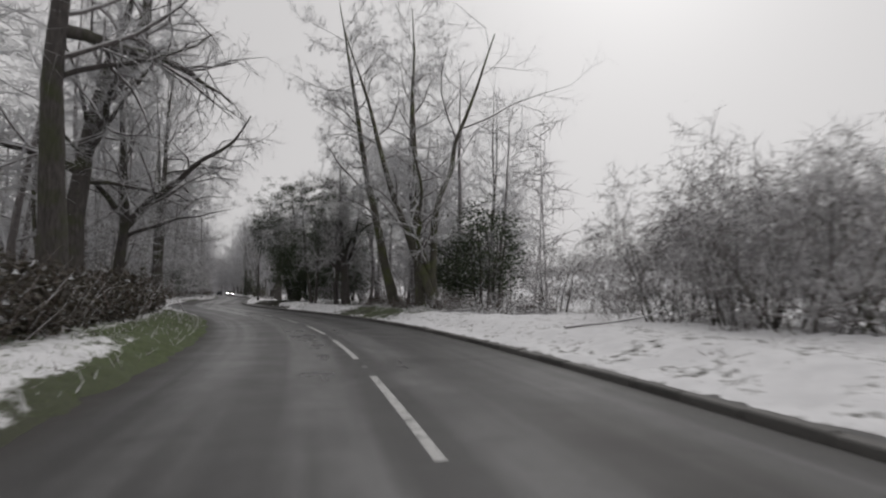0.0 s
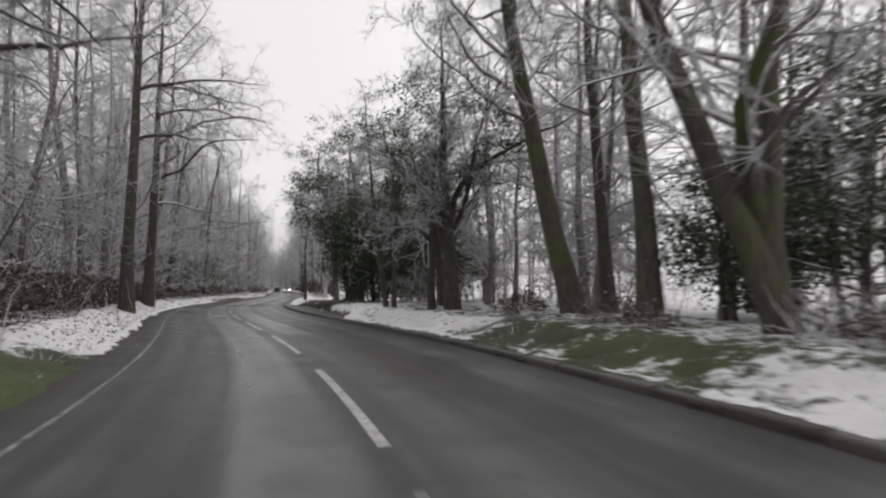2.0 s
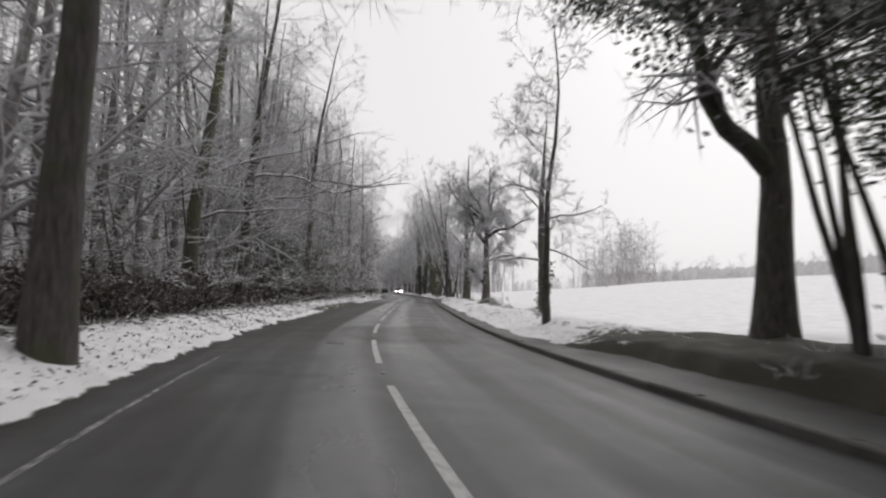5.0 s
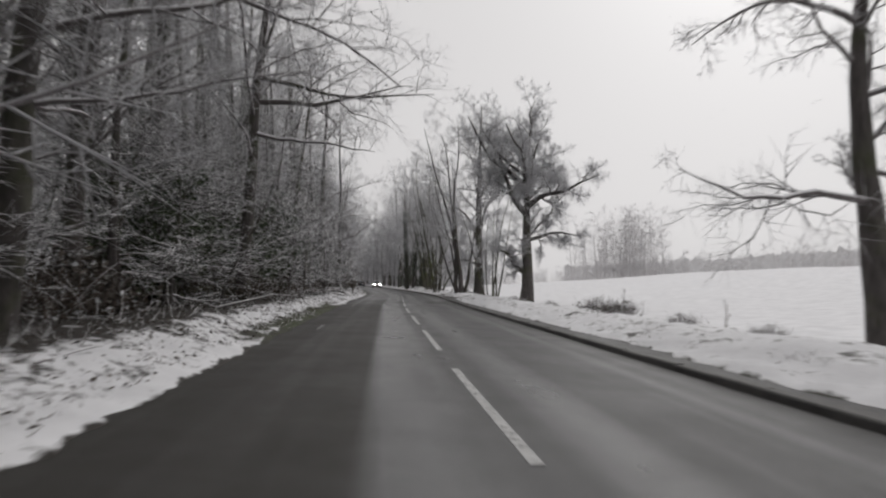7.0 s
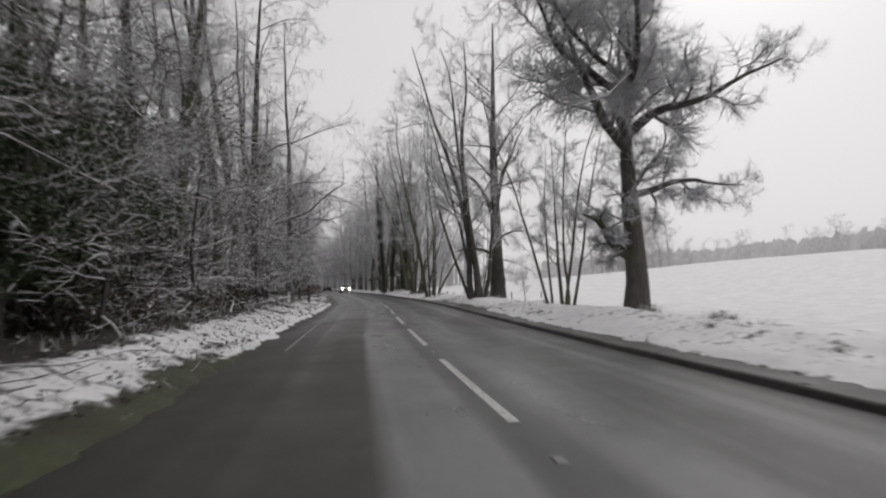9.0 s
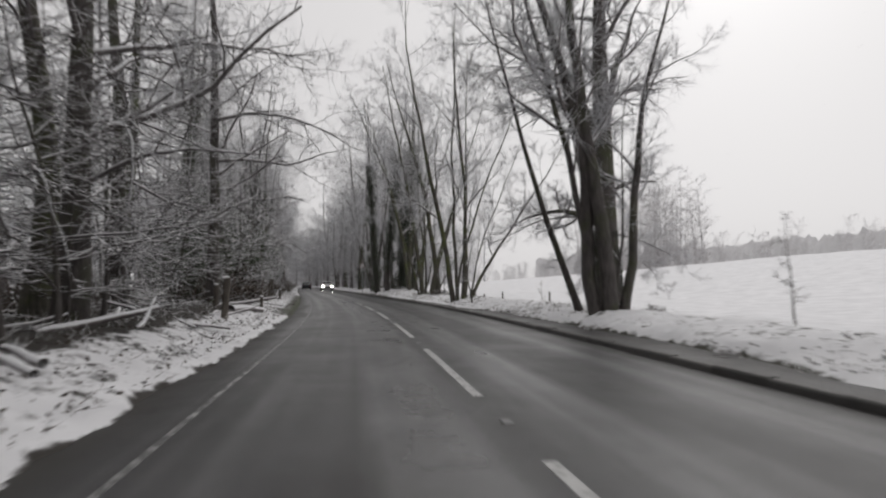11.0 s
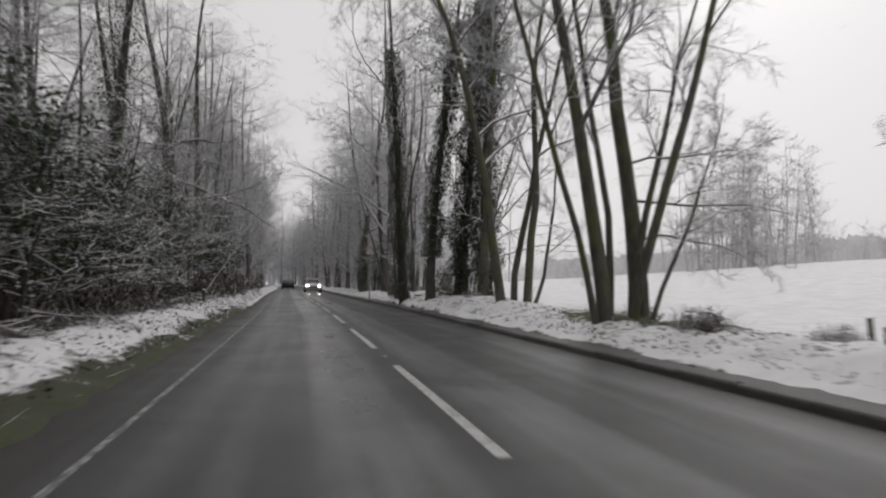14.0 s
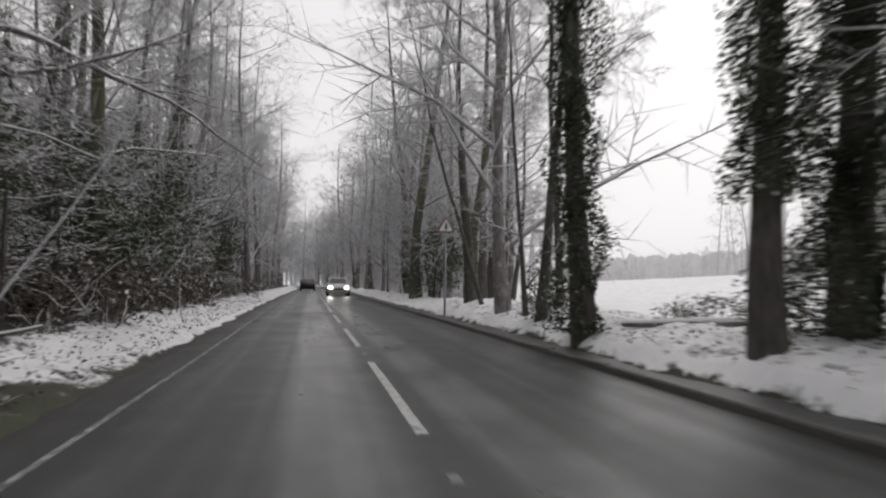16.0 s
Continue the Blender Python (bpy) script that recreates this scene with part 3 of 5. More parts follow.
def holly(seed, height, radius, base=0.3, mat=None, label="dense dark evergreen holly with snow-dusted leaves", count=230, per=40, leaf=1.0, lean=0.0):
    rng = np.random.default_rng(seed)
    root = tagged(new("holly_tree"), label, "tree")
    for i in range(6):
        a = rng.uniform(0, 6.3)
        fan = 0.05 if lean else 0.16
        way = np.array([math.cos(a) * fan + 0.2 * lean / height, math.sin(a) * fan, 1.0])
        part("trunk", tubes("trunk", [(stem(rng, np.array([math.cos(a) * 0.4, math.sin(a) * 0.4, -0.3]), way, height * 0.85, 0.07, 9, 0.06, 0.03), 8, 0)]), BARK, root)
    mid = (base + height) / 2
    pts = clumps(rng, count, (lean * mid / height, 0, mid), (radius, radius, (height - base) / 2), per, 0.26)
    pts = pts[pts[:, 2] > base * rng.uniform(0.6, 1.4, len(pts))]
    leaves = part("foliage", leaf_mesh("foliage", pts, leaf * rng.uniform(0.04, 0.085, len(pts)), rng), mat or HOLLY, root, "glossy dark green leaves")
    tagged(leaves, kind="stuff")
    twigs = [stem(rng, np.array([lean * mid / height, 0, rng.uniform(base + 0.3, height * 0.8)]), np.array([*rng.normal(0, 1, 2), 0.25]), radius * rng.uniform(0.8, 1.15), 0.03, 5, 0.15, 0.02) for _ in range(40)]
    tagged(part("crown", tubes("crown", [(t, 4, 0) for t in twigs]), BRANCH, root), kind="stuff")
    return root


def add_ivy(root, rng, pts, rad, low, high, puff, count, patchy=0.35):
    """A sleeve of ivy leaves on a trunk."""
    z = rng.uniform(low, high, count)
    cx, cy = np.interp(z, pts[:, 2], pts[:, 0]), np.interp(z, pts[:, 2], pts[:, 1])
    r0 = np.interp(z, pts[:, 2], rad)
    a = rng.uniform(0, 2 * np.pi, count)
    lump = np.array([noise.noise((math.cos(t) * 1.2 + seed_ivy, math.sin(t) * 1.2, h * 0.9)) for t, h, seed_ivy in zip(a, z, np.full(count, float(pts[0, 0] + low)))])
    r = r0 + np.clip(puff * (0.5 + 1.1 * lump) * rng.uniform(0.05, 1.0, count) ** 0.6, 0.01, None)
    keep = lump > patchy - 0.75
    c = np.stack([cx + r * np.cos(a), cy + r * np.sin(a), z], 1)[keep]
    tagged(part("ivy", leaf_mesh("ivy", c, rng.uniform(0.024, 0.046, len(c)), rng), IVY, root, "dark ivy leaves climbing the trunk"), kind="stuff")


def off_road(stems, off):
    """Drops the boughs that would hang low over the carriageway."""
    return [st for st in stems if not np.any((np.abs(off + st[0][:, 0]) < 3.1) & (st[0][:, 2] < 3.4))]


def roadside_tree(name, label, s, off, height, dia, seed, lean=(0, 0), arms=(), limbs=14, low=0.3, ivy=None, mats=None, size=0.30, twist=0.19,
                  gnarl=0.05, tops=(), droop=0.02, fine=5, sweep=0.0, haze=9, stout=0.36):
    """A tree that can be told from the others: its lean, its great limbs, its ivy."""
    rng = np.random.default_rng(seed)
    mats = mats or (BARK, BRANCH, TWIG)
    root = tagged(new(name), label, "tree")
    pts, rad = stem(rng, np.array([0, 0, -0.4]), np.array([lean[0], lean[1], 1.0]), height, dia / 2, 14, gnarl, 0.03, 0.07)
    rad[0] *= 1.35
    rad[1] *= 1.12
    part("trunk", tubes("trunk", [((pts, rad), 14, 0)]), mats[0], root)
    great = []
    for h, way, length, r in arms:
        p = np.array([np.interp(h, pts[:, 2], pts[:, k]) for k in range(3)])
        great.append(stem(rng, p, np.array(way, float), length, r, 11, twist, sweep, 0.12))
    more = sprouts(rng, [(pts, rad)], level(limbs, low, 0.98, 58, size, stout, 8, twist, droop, tip=0.25, short=0.5))
    more = off_road(more, off)
    for st in great + more:
        part("limb", tubes("limb", [(st, 8 if st[1][0] > 0.07 else 5, 0)]), mats[1] if st[1][0] < 0.09 else mats[0], root)
    b = sprouts(rng, great, level(10, 0.15, 0.98, 52, 0.5, 0.55, 5, twist + 0.12, 0.01)) if great else []
    b += sprouts(rng, more, level(7, 0.15, 0.98, 50, 0.52, 0.6, 5, twist + 0.12, 0.01))
    b = off_road(b, off)
    t = off_road(sprouts(rng, b, level(fine, 0.12, 1.0, 48, 0.55, 0.7, 3, 0.34, 0.0)), off)
    u = off_road(sprouts(rng, t, level(haze, 0.1, 1.0, 52, 0.8, 0.85, 2, 0.3, 0.0, least=0.0045)), off)
    crown = tubes("crown", [(x, 3, 0) for x in b] + [(x, 3, 1) for x in t] + [(x, 3, 2) for x in u])
    for mat in (mats[1], mats[2], FROST_HAZE):
        crown.materials.append(mat)
    tagged(part("crown", crown, None, root), kind="stuff")
    if ivy:
        add_ivy(root, rng, pts, rad, *ivy)
    for middle, radii, count in tops:
        c = clumps(rng, count, middle, radii, 80, 0.2)
        tagged(part("foliage", leaf_mesh("foliage", c, rng.uniform(0.03, 0.06, len(c)), rng), IVY, root, "dark evergreen ivy foliage in the crown"), kind="stuff")
    return stand(root, s, off, copy=False)


def given_trunks(rows):
    """Stems from one stool: (x, y of the foot, lean to the side, lean ahead, height, thickness)."""
    def make(rng):
        return [stem(rng, np.array([x, y, -0.3]), np.array([lx, ly, 1.0]), high, 0.42 * dia, 13, 0.062, 0.015, 0.09) for x, y, lx, ly, high, dia in rows]
    return make


def coppice(label, s, off, stems, height, dia, seed, lean=0.25, apart=0.35, mats=None):
    make = given_trunks(stems) if isinstance(stems, list) else many_trunks(stems, height, dia / 2, lean, apart)
    t = tree("coppice_tree", label, seed, make,
             level(10, 0.25, 0.98, 42, 0.3, 0.5, 6, 0.2, 0.04),
             level(7, 0.2, 0.98, 42, 0.45, 0.6, 4, 0.15, 0.01),
             level(18, 0.1, 1.0, 48, 0.75, 0.9, 2, 0.26, 0.0, least=0.0045), mats or (BARK_MOSS, BRANCH, FROST_HAZE))
    return stand(t, s, off, copy=False)


OAK = "old spreading bare oak with twisted snow-lined limbs"
MOSSY = (BARK_MOSS, BRANCH, TWIG)
# wood side of the road
roadside_tree("oak_tree", OAK + " beside the hedge", 28.1, -6.0, 11, 0.5, 101,
              arms=[(2.8, (1, 0.1, 0.28), 4.2, 0.09), (3.2, (0.95, -0.1, 0.75), 7.0, 0.18), (3.6, (-0.6, 0.2, 0.9), 5, 0.13)], low=0.45, size=0.38, twist=0.16)
roadside_tree("oak_tree", "massive dark oak with a limb reaching over the road", 25.4, -7.3, 16, 0.85, 102,
              arms=[(7.6, (1, -0.1, 0.85), 11.0, 0.29), (6.0, (0.7, -0.6, 0.5), 6, 0.16), (5.0, (-1, 0, 0.6), 6, 0.2), (4.6, (0.9, 0.2, 0.3), 5, 0.09)], low=0.3, size=0.34, twist=0.13, sweep=-0.085, haze=12)
roadside_tree("oak_tree", "dark trunk of a great roadside tree above the bank", 19.5, -6.8, 17, 0.8, 103,
              arms=[(7.5, (1, 0.5, 0.35), 7, 0.2)], low=0.35, size=0.32, twist=0.14)
roadside_tree("roadside_tree", "straight reddish-brown trunk at the road's edge", 44.2, -3.75, 18, 0.5, 104, low=0.5, gnarl=0.02, lean=(-0.02, 0), arms=[(6.5, (0.8, 0.3, 0.7), 4, 0.09), (8.5, (1, -0.2, 0.5), 5, 0.09), (10.5, (0.9, 0.4, 0.7), 5, 0.08)])
roadside_tree("roadside_tree", "slimmer brown trunk beside its neighbour", 46.6, -3.95, 17, 0.38, 105, low=0.45, gnarl=0.025, lean=(0.0, 0.02), arms=[(4.0, (1, 0.2, 0.7), 3.5, 0.06)])
roadside_tree("roadside_tree", "dark roadside trunk with boughs across the road", 51.8, -3.8, 18, 0.52, 106, low=0.42, gnarl=0.025,
              arms=[(5.1, (1, 0.1, 0.12), 5.0, 0.07), (6.3, (1, -0.1, 0.35), 6.5, 0.1), (4.6, (-1, -0.2, -0.35), 3.5, 0.05), (8.0, (1, 0.3, 0.6), 6.5, 0.1), (9.6, (0.9, -0.4, 0.7), 6.0, 0.09), (7.0, (0.8, -0.5, 0.45), 5, 0.07), (11, (1, 0.1, 0.8), 6, 0.09)], twist=0.24)
roadside_tree("roadside_tree", "bare tree whose snowy boughs hang over the road", 82.0, -5.6, 17, 0.45, 107, low=0.3,
              arms=[(6.6, (1, 0.25, 0.05), 6.5, 0.10), (5.6, (1, -0.2, 0.02), 5.0, 0.08), (7.4, (0.9, 0.6, 0.2), 6.0, 0.09)], twist=0.18, droop=-0.01)
roadside_tree("roadside_tree", "bare tree with long snow-lined level boughs", 70.5, -6.4, 17, 0.5, 108, low=0.2,
              arms=[(4.4, (1, 0.2, 0.1), 5.5, 0.07), (5.6, (1, -0.1, 0.15), 6.0, 0.08), (3.3, (1, 0.5, 0.05), 4.5, 0.05)], twist=0.15, droop=-0.01)
roadside_tree("roadside_tree", "tall dark trunk with snow-lined boughs", 107.5, -6.2, 18, 0.55, 109, low=0.2,
              arms=[(3.6, (1, 0.3, 0.1), 4.5, 0.06), (5.2, (1, 0.5, 0.15), 5.5, 0.08), (2.6, (0.9, -0.2, 0.25), 4.5, 0.06)], twist=0.15, droop=-0.01)
roadside_tree("roadside_tree", "tall trunk with boughs sweeping over the verge", 117.5, -5.6, 18, 0.42, 110, low=0.22,
              arms=[(5.0, (1, 0.3, 0.05), 5.0, 0.08), (4.0, (1, -0.3, 0.1), 4.0, 0.06), (6.4, (1, 0.1, 0.25), 5.5, 0.08)], twist=0.16, droop=-0.01)
roadside_tree("roadside_tree", "ivy-hung woodland trunk at the wood's edge", 150.5, -6.4, 18, 0.5, 111, low=0.3, ivy=(0.4, 8.0, 0.5, 4200),
              arms=[(5.2, (1, 0.3, 0.1), 5.5, 0.08), (4.2, (1, -0.2, 0.3), 5.0, 0.06), (7.0, (1, 0.6, 0.2), 6.0, 0.09)], twist=0.16)
roadside_tree("birch_tree", "pale leaning birch stem dusted with snow", 146.6, -5.0, 6.5, 0.04, 112, lean=(0.75, 0.1), limbs=10, low=0.4, size=0.25, mats=(FROST_HAZE, FROST_HAZE, TWIG), gnarl=0.03)

BRUSH = [bush("undergrowth", "low brown woodland undergrowth of tangled twigs", "undergrowth", 90 + i, 1.3, 1.0, 1.1, 64, 30, LITTER) for i in range(3)]

for k, (s, off, high) in enumerate(((86.5, -7.6, 9), (90.0, -6.6, 10), (96.5, -7.4, 11), (101.0, -8.2, 9), (77.0, -8.6, 10), (141.5, -6.8, 10), (147.5, -8.4, 11), (156.0, -7.6, 11), (163.0, -6.6, 10))):
    roadside_tree("ivy_tree", "dark ivy-hung tree inside the wood", s, off, 16, 0.4, 180 + k, low=0.15, limbs=14, size=0.26, fine=3, haze=4, ivy=(0.3, high, 0.75, 5200), twist=0.22, stout=0.2)

DUSK = roadside_tree("ivy_tree", "tall dark ivy-hung tree with snowy twigs", 80.0, -8.0, 17, 0.42, 195, low=0.12, limbs=16, size=0.22, fine=3, haze=4, ivy=(0.3, 13, 0.9, 8000), twist=0.22, stout=0.2)
for k, (s, off) in enumerate(((73.5, -9.0), (84.5, -9.6), (88.6, -8.6), (93.5, -9.4), (99, -10), (126, -8.4), (131.5, -9), (137, -8.2), (143.5, -9.6), (152, -9), (159, -8.6), (167, -8.6), (176, -8.4))):
    stand(DUSK, s, off, 67 * k, 0.9 + 0.05 * (k % 4))
# field side, along the first bend
roadside_tree("leaning_tree", "mossy leaning trunk on the bank", 31.4, 6.9, 16, 0.56, 121, lean=(-0.24, 0.02), low=0.3, limbs=20, haze=14, mats=MOSSY, arms=[(4.6, (-1, 0, 0.15), 4, 0.06)])
roadside_tree("roadside_tree", "slender bare trunk among larger trees", 32.8, 9.1, 16, 0.4, 122, lean=(-0.1, 0), low=0.3, limbs=20, haze=12)
roadside_tree("roadside_tree", "straight dark trunk on the bank", 29.6, 7.4, 17, 0.5, 123, lean=(0.03, 0.02), low=0.3, limbs=20, haze=12, mats=MOSSY)
roadside_tree("leaning_tree", "forked mossy tree with stems spreading from a broad foot", 25.7, 6.5, 13, 0.46, 124, lean=(-0.3, 0.1), low=0.3, limbs=16, haze=12, mats=MOSSY,
              arms=[(0.25, (-0.03, 0.05, 1), 12, 0.2), (0.2, (0.3, 0.1, 1), 8, 0.17)])
roadside_tree("roadside_tree", "bushy dark tree splitting low into upright ivied stems", 36.8, 6.1, 9, 0.54, 125, low=0.25, limbs=18, size=0.34, gnarl=0.04,
              arms=[(1.3, (-0.32, 0.1, 1), 6.5, 0.15), (1.6, (0.12, -0.2, 1), 7, 0.14), (1.8, (0.45, 0.1, 1), 5.5, 0.11), (2.8, (-0.7, -0.1, 0.8), 3.4, 0.095)],
              tops=(((0, 0, 5.6), (3.0, 2.6, 2.6), 130), ((-1.6, 0, 4.2), (1.4, 1.2, 1.2), 24)))
roadside_tree("leaning_tree", "dark crooked tree leaning towards the road", 38.0, 5.95, 6.5, 0.32, 126, low=0.45, limbs=12, lean=(-0.2, 0), gnarl=0.06, size=0.3,
              arms=[(2.3, (-0.75, 0, 0.75), 3.4, 0.095), (2.8, (-0.4, 0.1, 1), 3.6, 0.1), (2.0, (0.15, 0, 1), 4.0, 0.09)])
roadside_tree("roadside_tree", "slim dark stem forking at its foot on the verge", 39.55, 4.85, 8, 0.2, 127, low=0.4, limbs=11, lean=(-0.15, 0), gnarl=0.03)
roadside_tree("roadside_tree", "slim upright dark stem on the verge", 39.3, 4.95, 8.5, 0.19, 128, low=0.4, limbs=10, lean=(-0.01, 0), gnarl=0.03)
roadside_tree("leaning_tree", "dark twin-stemmed tree at the field's edge", 40.2, 7.14, 8, 0.3, 129, lean=(-0.06, 0), low=0.35, gnarl=0.05,
              arms=[(0.3, (0.1, 0.1, 1), 6.0, 0.13), (1.9, (-0.5, 0, 0.9), 3.6, 0.095), (2.6, (-0.9, 0.1, 0.5), 2.6, 0.05)])
roadside_tree("oak_tree", "stout oak forking low with ivy in its crown", 54.0, 6.9, 10, 0.74, 130, low=0.42, limbs=12, size=0.4, twist=0.17, lean=(0.04, 0),
              arms=[(3.0, (-0.85, -0.1, 0.8), 6.5, 0.22), (4.0, (0.6, 0.2, 0.8), 5.5, 0.2), (4.6, (-0.4, -0.4, 1), 5, 0.15)],
              tops=(((0.9, 0, 8.0), (4.6, 3.8, 2.6), 330), ((2.8, 0, 5.8), (2.2, 2.2, 1.4), 80), ((-2.6, 0, 6.2), (1.4, 1.4, 1.0), 22)))
stand(holly(131, 7.0, 1.8, 3.0, mat=HOLLY_SNOWY, label="snow-dusted holly on several thin stems", count=115, lean=-2.3), 50.6, 6.15, copy=False)
stand(holly(132, 5.6, 3.0, 0.1, count=760, per=84, leaf=0.75), 47.6, 6.95, copy=False)
stand(holly(133, 4.2, 1.7, 0.3, count=130), 44.2, 8.6, copy=False)
roadside_tree("roadside_tree", "slender tree with an ivy-covered foot", 59.0, 4.2, 8, 0.2, 134, low=0.35, limbs=14, ivy=(0.2, 1.6, 0.25, 500), lean=(-0.05, 0))
roadside_tree("oak_tree", "lone dark field oak with crooked side boughs", 70.0, 6.7, 9.0, 0.52, 135, low=0.3, limbs=9, size=0.3, twist=0.2,
              arms=[(2.5, (-1, -0.1, 0.15), 3.6, 0.07), (5.4, (-1, 0, 0.5), 2.8, 0.07), (3.0, (1, 0.2, 0.2), 3, 0.06), (4.2, (0.9, -0.4, 0.3), 3, 0.06)], gnarl=0.03)
# the great field oak
roadside_tree("oak_tree", OAK + " at the field's edge", 96.0, 7.15, 10.5, 0.8, 136, low=0.56, limbs=10, size=0.36, twist=0.18, fine=8, haze=26, lean=(-0.05, 0), gnarl=0.06, droop=0.02, sweep=0.035, mats=(BARK, BRANCH, FROST_HAZE),
              arms=[(2.0, (-1, 0, 0.05), 2.3, 0.21), (2.5, (-0.8, 0.1, 0.9), 3.6, 0.1), (3.9, (1, 0, 0.08), 3.6, 0.13), (4.1, (0.9, 0.4, 0.4), 3.6, 0.09), (5.4, (-0.7, 0.2, 0.8), 5.4, 0.19), (5.8, (0.5, -0.2, 1), 4.8, 0.18),
                    (6.2, (-0.2, -0.6, 0.9), 6.0, 0.15), (5.8, (0.1, 0.7, 0.8), 6.0, 0.14), (6.8, (-0.45, 0.1, 1), 6.0, 0.16), (7.0, (0.9, 0.2, 0.75), 4.2, 0.12), (7.4, (-1, -0.2, 0.45), 5.0, 0.11), (8.2, (0.2, 0, 1), 5.0, 0.12)])
coppice("cluster of bare coppiced stems on the snowy verge", 97.6, 5.3, 6, 7, 0.13, 137, 0.3)
roadside_tree("sapling", "thin bare sapling standing in the snow", 104.5, 6.0, 2.3, 0.045, 138, low=0.35, limbs=5, fine=2, haze=2, size=0.22)
roadside_tree("roadside_tree", "great dark straight trunk with ragged side twigs", 113.0, 6.72, 17, 0.84, 139, low=0.42, limbs=16, size=0.27, gnarl=0.012, haze=12, fine=6, ivy=(0.1, 2.6, 0.06, 1800), twist=0.1, sweep=-0.1,
              arms=[(2.7, (-1, 0, 1.0), 2.9, 0.13), (2.9, (-1, 0.1, 0.3), 4.0, 0.045), (2.2, (-1, 0, 0.1), 1.9, 0.025), (1.8, (-0.8, -0.1, 0.0), 1.5, 0.035), (4.7, (-0.6, 0, 1), 5.5, 0.15), (5.4, (0.35, 0.1, 1), 6.5, 0.16),
                    (3.5, (0.9, 0.1, 0.7), 2.6, 0.1), (2.5, (1, 0.1, 0.3), 2.8, 0.04), (2.0, (1, -0.2, 0.2), 2.0, 0.03)])
coppice("broad dark clump of upright stems on one stool", 108.4, 4.52, [(-0.2, 0.05, -0.05, 0.03, 14, 0.4), (0.02, -0.12, 0.01, 0.0, 14, 0.44), (0.2, 0.1, 0.05, 0.04, 13, 0.36), (0.3, -0.05, 0.2, 0.02, 9, 0.3), (-0.1, 0.2, -0.13, 0.05, 12, 0.22), (0.1, 0.25, 0.36, 0.2, 6, 0.1)], 14, 0.3, 140, mats=(BARK, BRANCH, FROST_HAZE))
roadside_tree("leaning_tree", "thin dark stem leaning towards the road", 109.6, 4.5, 9, 0.19, 141, gnarl=0.02, lean=(-0.36, -0.08), low=0.5, limbs=9)
coppice("many-stemmed tree fanning out from one stool", 121.9, 4.15, [(-0.3, 0, -0.17, 0.05, 14, 0.3), (-0.1, 0.15, -0.06, 0.1, 14, 0.2), (0.05, -0.1, 0.03, -0.03, 13, 0.26), (0.2, 0.2, 0.1, 0.12, 12, 0.17), (0.3, -0.05, 0.33, 0.0, 9, 0.2), (0.36, 0.2, 0.22, 0.1, 8, 0.12), (-0.2, -0.2, -0.02, -0.12, 11, 0.14)], 14, 0.27, 142)
roadside_tree("sapling", "small crooked sapling on the verge", 118.7, 3.9, 3.2, 0.08, 143, gnarl=0.15, low=0.35, limbs=6, fine=3, haze=2, size=0.3, twist=0.22)
roadside_tree("sapling", "thin dark sapling by the field", 126.0, 4.3, 3.0, 0.055, 144, low=0.3, limbs=5, fine=3, haze=2, size=0.22)
coppice("group of tall mossy stems on the verge", 131.6, 4.6, [(-0.3, 0, 0.01, 0.02, 15, 0.36), (-0.52, -0.05, -0.07, 0.0, 12, 0.16), (-0.1, 0.3, 0.03, 0.06, 14, 0.18), (0.05, -0.1, 0.12, 0.0, 13, 0.24), (0.3, 0.15, 0.2, 0.08, 10, 0.2), (0.45, -0.05, 0.42, 0.0, 6, 0.12)], 15, 0.26, 145)
roadside_tree("roadside_tree", "mossy forked trunk by the verge", 132.2, 5.3, 15, 0.36, 146, lean=(0.02, 0), low=0.3, mats=MOSSY, arms=[(2.4, (1, 0, -0.05), 3.4, 0.04), (3.1, (1, 0.2, 0.15), 3.0, 0.035), (1.6, (0.9, -0.2, 0.25), 2.6, 0.03)])
coppice("splayed group of bare stems with snow at the foot", 138.4, 5.05, [(-0.35, 0, -0.03, 0.0, 15, 0.36), (0.05, 0.15, 0.05, 0.1, 14, 0.26), (0.4, 0, 0.14, 0.02, 14, 0.32), (0.65, 0.2, 0.38, 0.1, 7, 0.15)], 13, 0.24, 147)
roadside_tree("roadside_tree", "mossy brown trunk with long bowed side boughs", 141.6, 5.1, 14, 0.36, 158, low=0.35, gnarl=0.03, mats=MOSSY, ivy=(0.1, 1.0, 0.2, 700),
              arms=[(1.3, (1, 0, 0.5), 4.2, 0.035), (2.2, (0.9, 0.1, 0.9), 4.5, 0.05), (0.6, (0.25, 0.1, 1), 7, 0.08)], sweep=-0.07, twist=0.05)
IVIED = "tall tree with its trunk wrapped in dark ivy"
roadside_tree("ivy_tree", IVIED, 143.1, 5.7, 17, 0.5, 148, low=0.45, gnarl=0.025, mats=MOSSY, ivy=(0.1, 11, 0.75, 30000, 0.2))
roadside_tree("ivy_tree", IVIED, 144.4, 5.1, 17, 0.46, 149, low=0.5, gnarl=0.025, ivy=(0.1, 12, 0.95, 48000, 0.1), tops=(((0.2, 0, 9.4), (1.9, 1.9, 2.2), 60),))
roadside_tree("ivy_tree", IVIED, 144.2, 3.88, 17, 0.34, 150, low=0.5, gnarl=0.03, ivy=(1.7, 11, 0.5, 20000))
roadside_tree("ivy_tree", IVIED, 147.9, 3.6, 17, 0.38, 152, lean=(-0.05, 0), low=0.5, gnarl=0.025, ivy=(0.1, 11, 0.5, 22000))
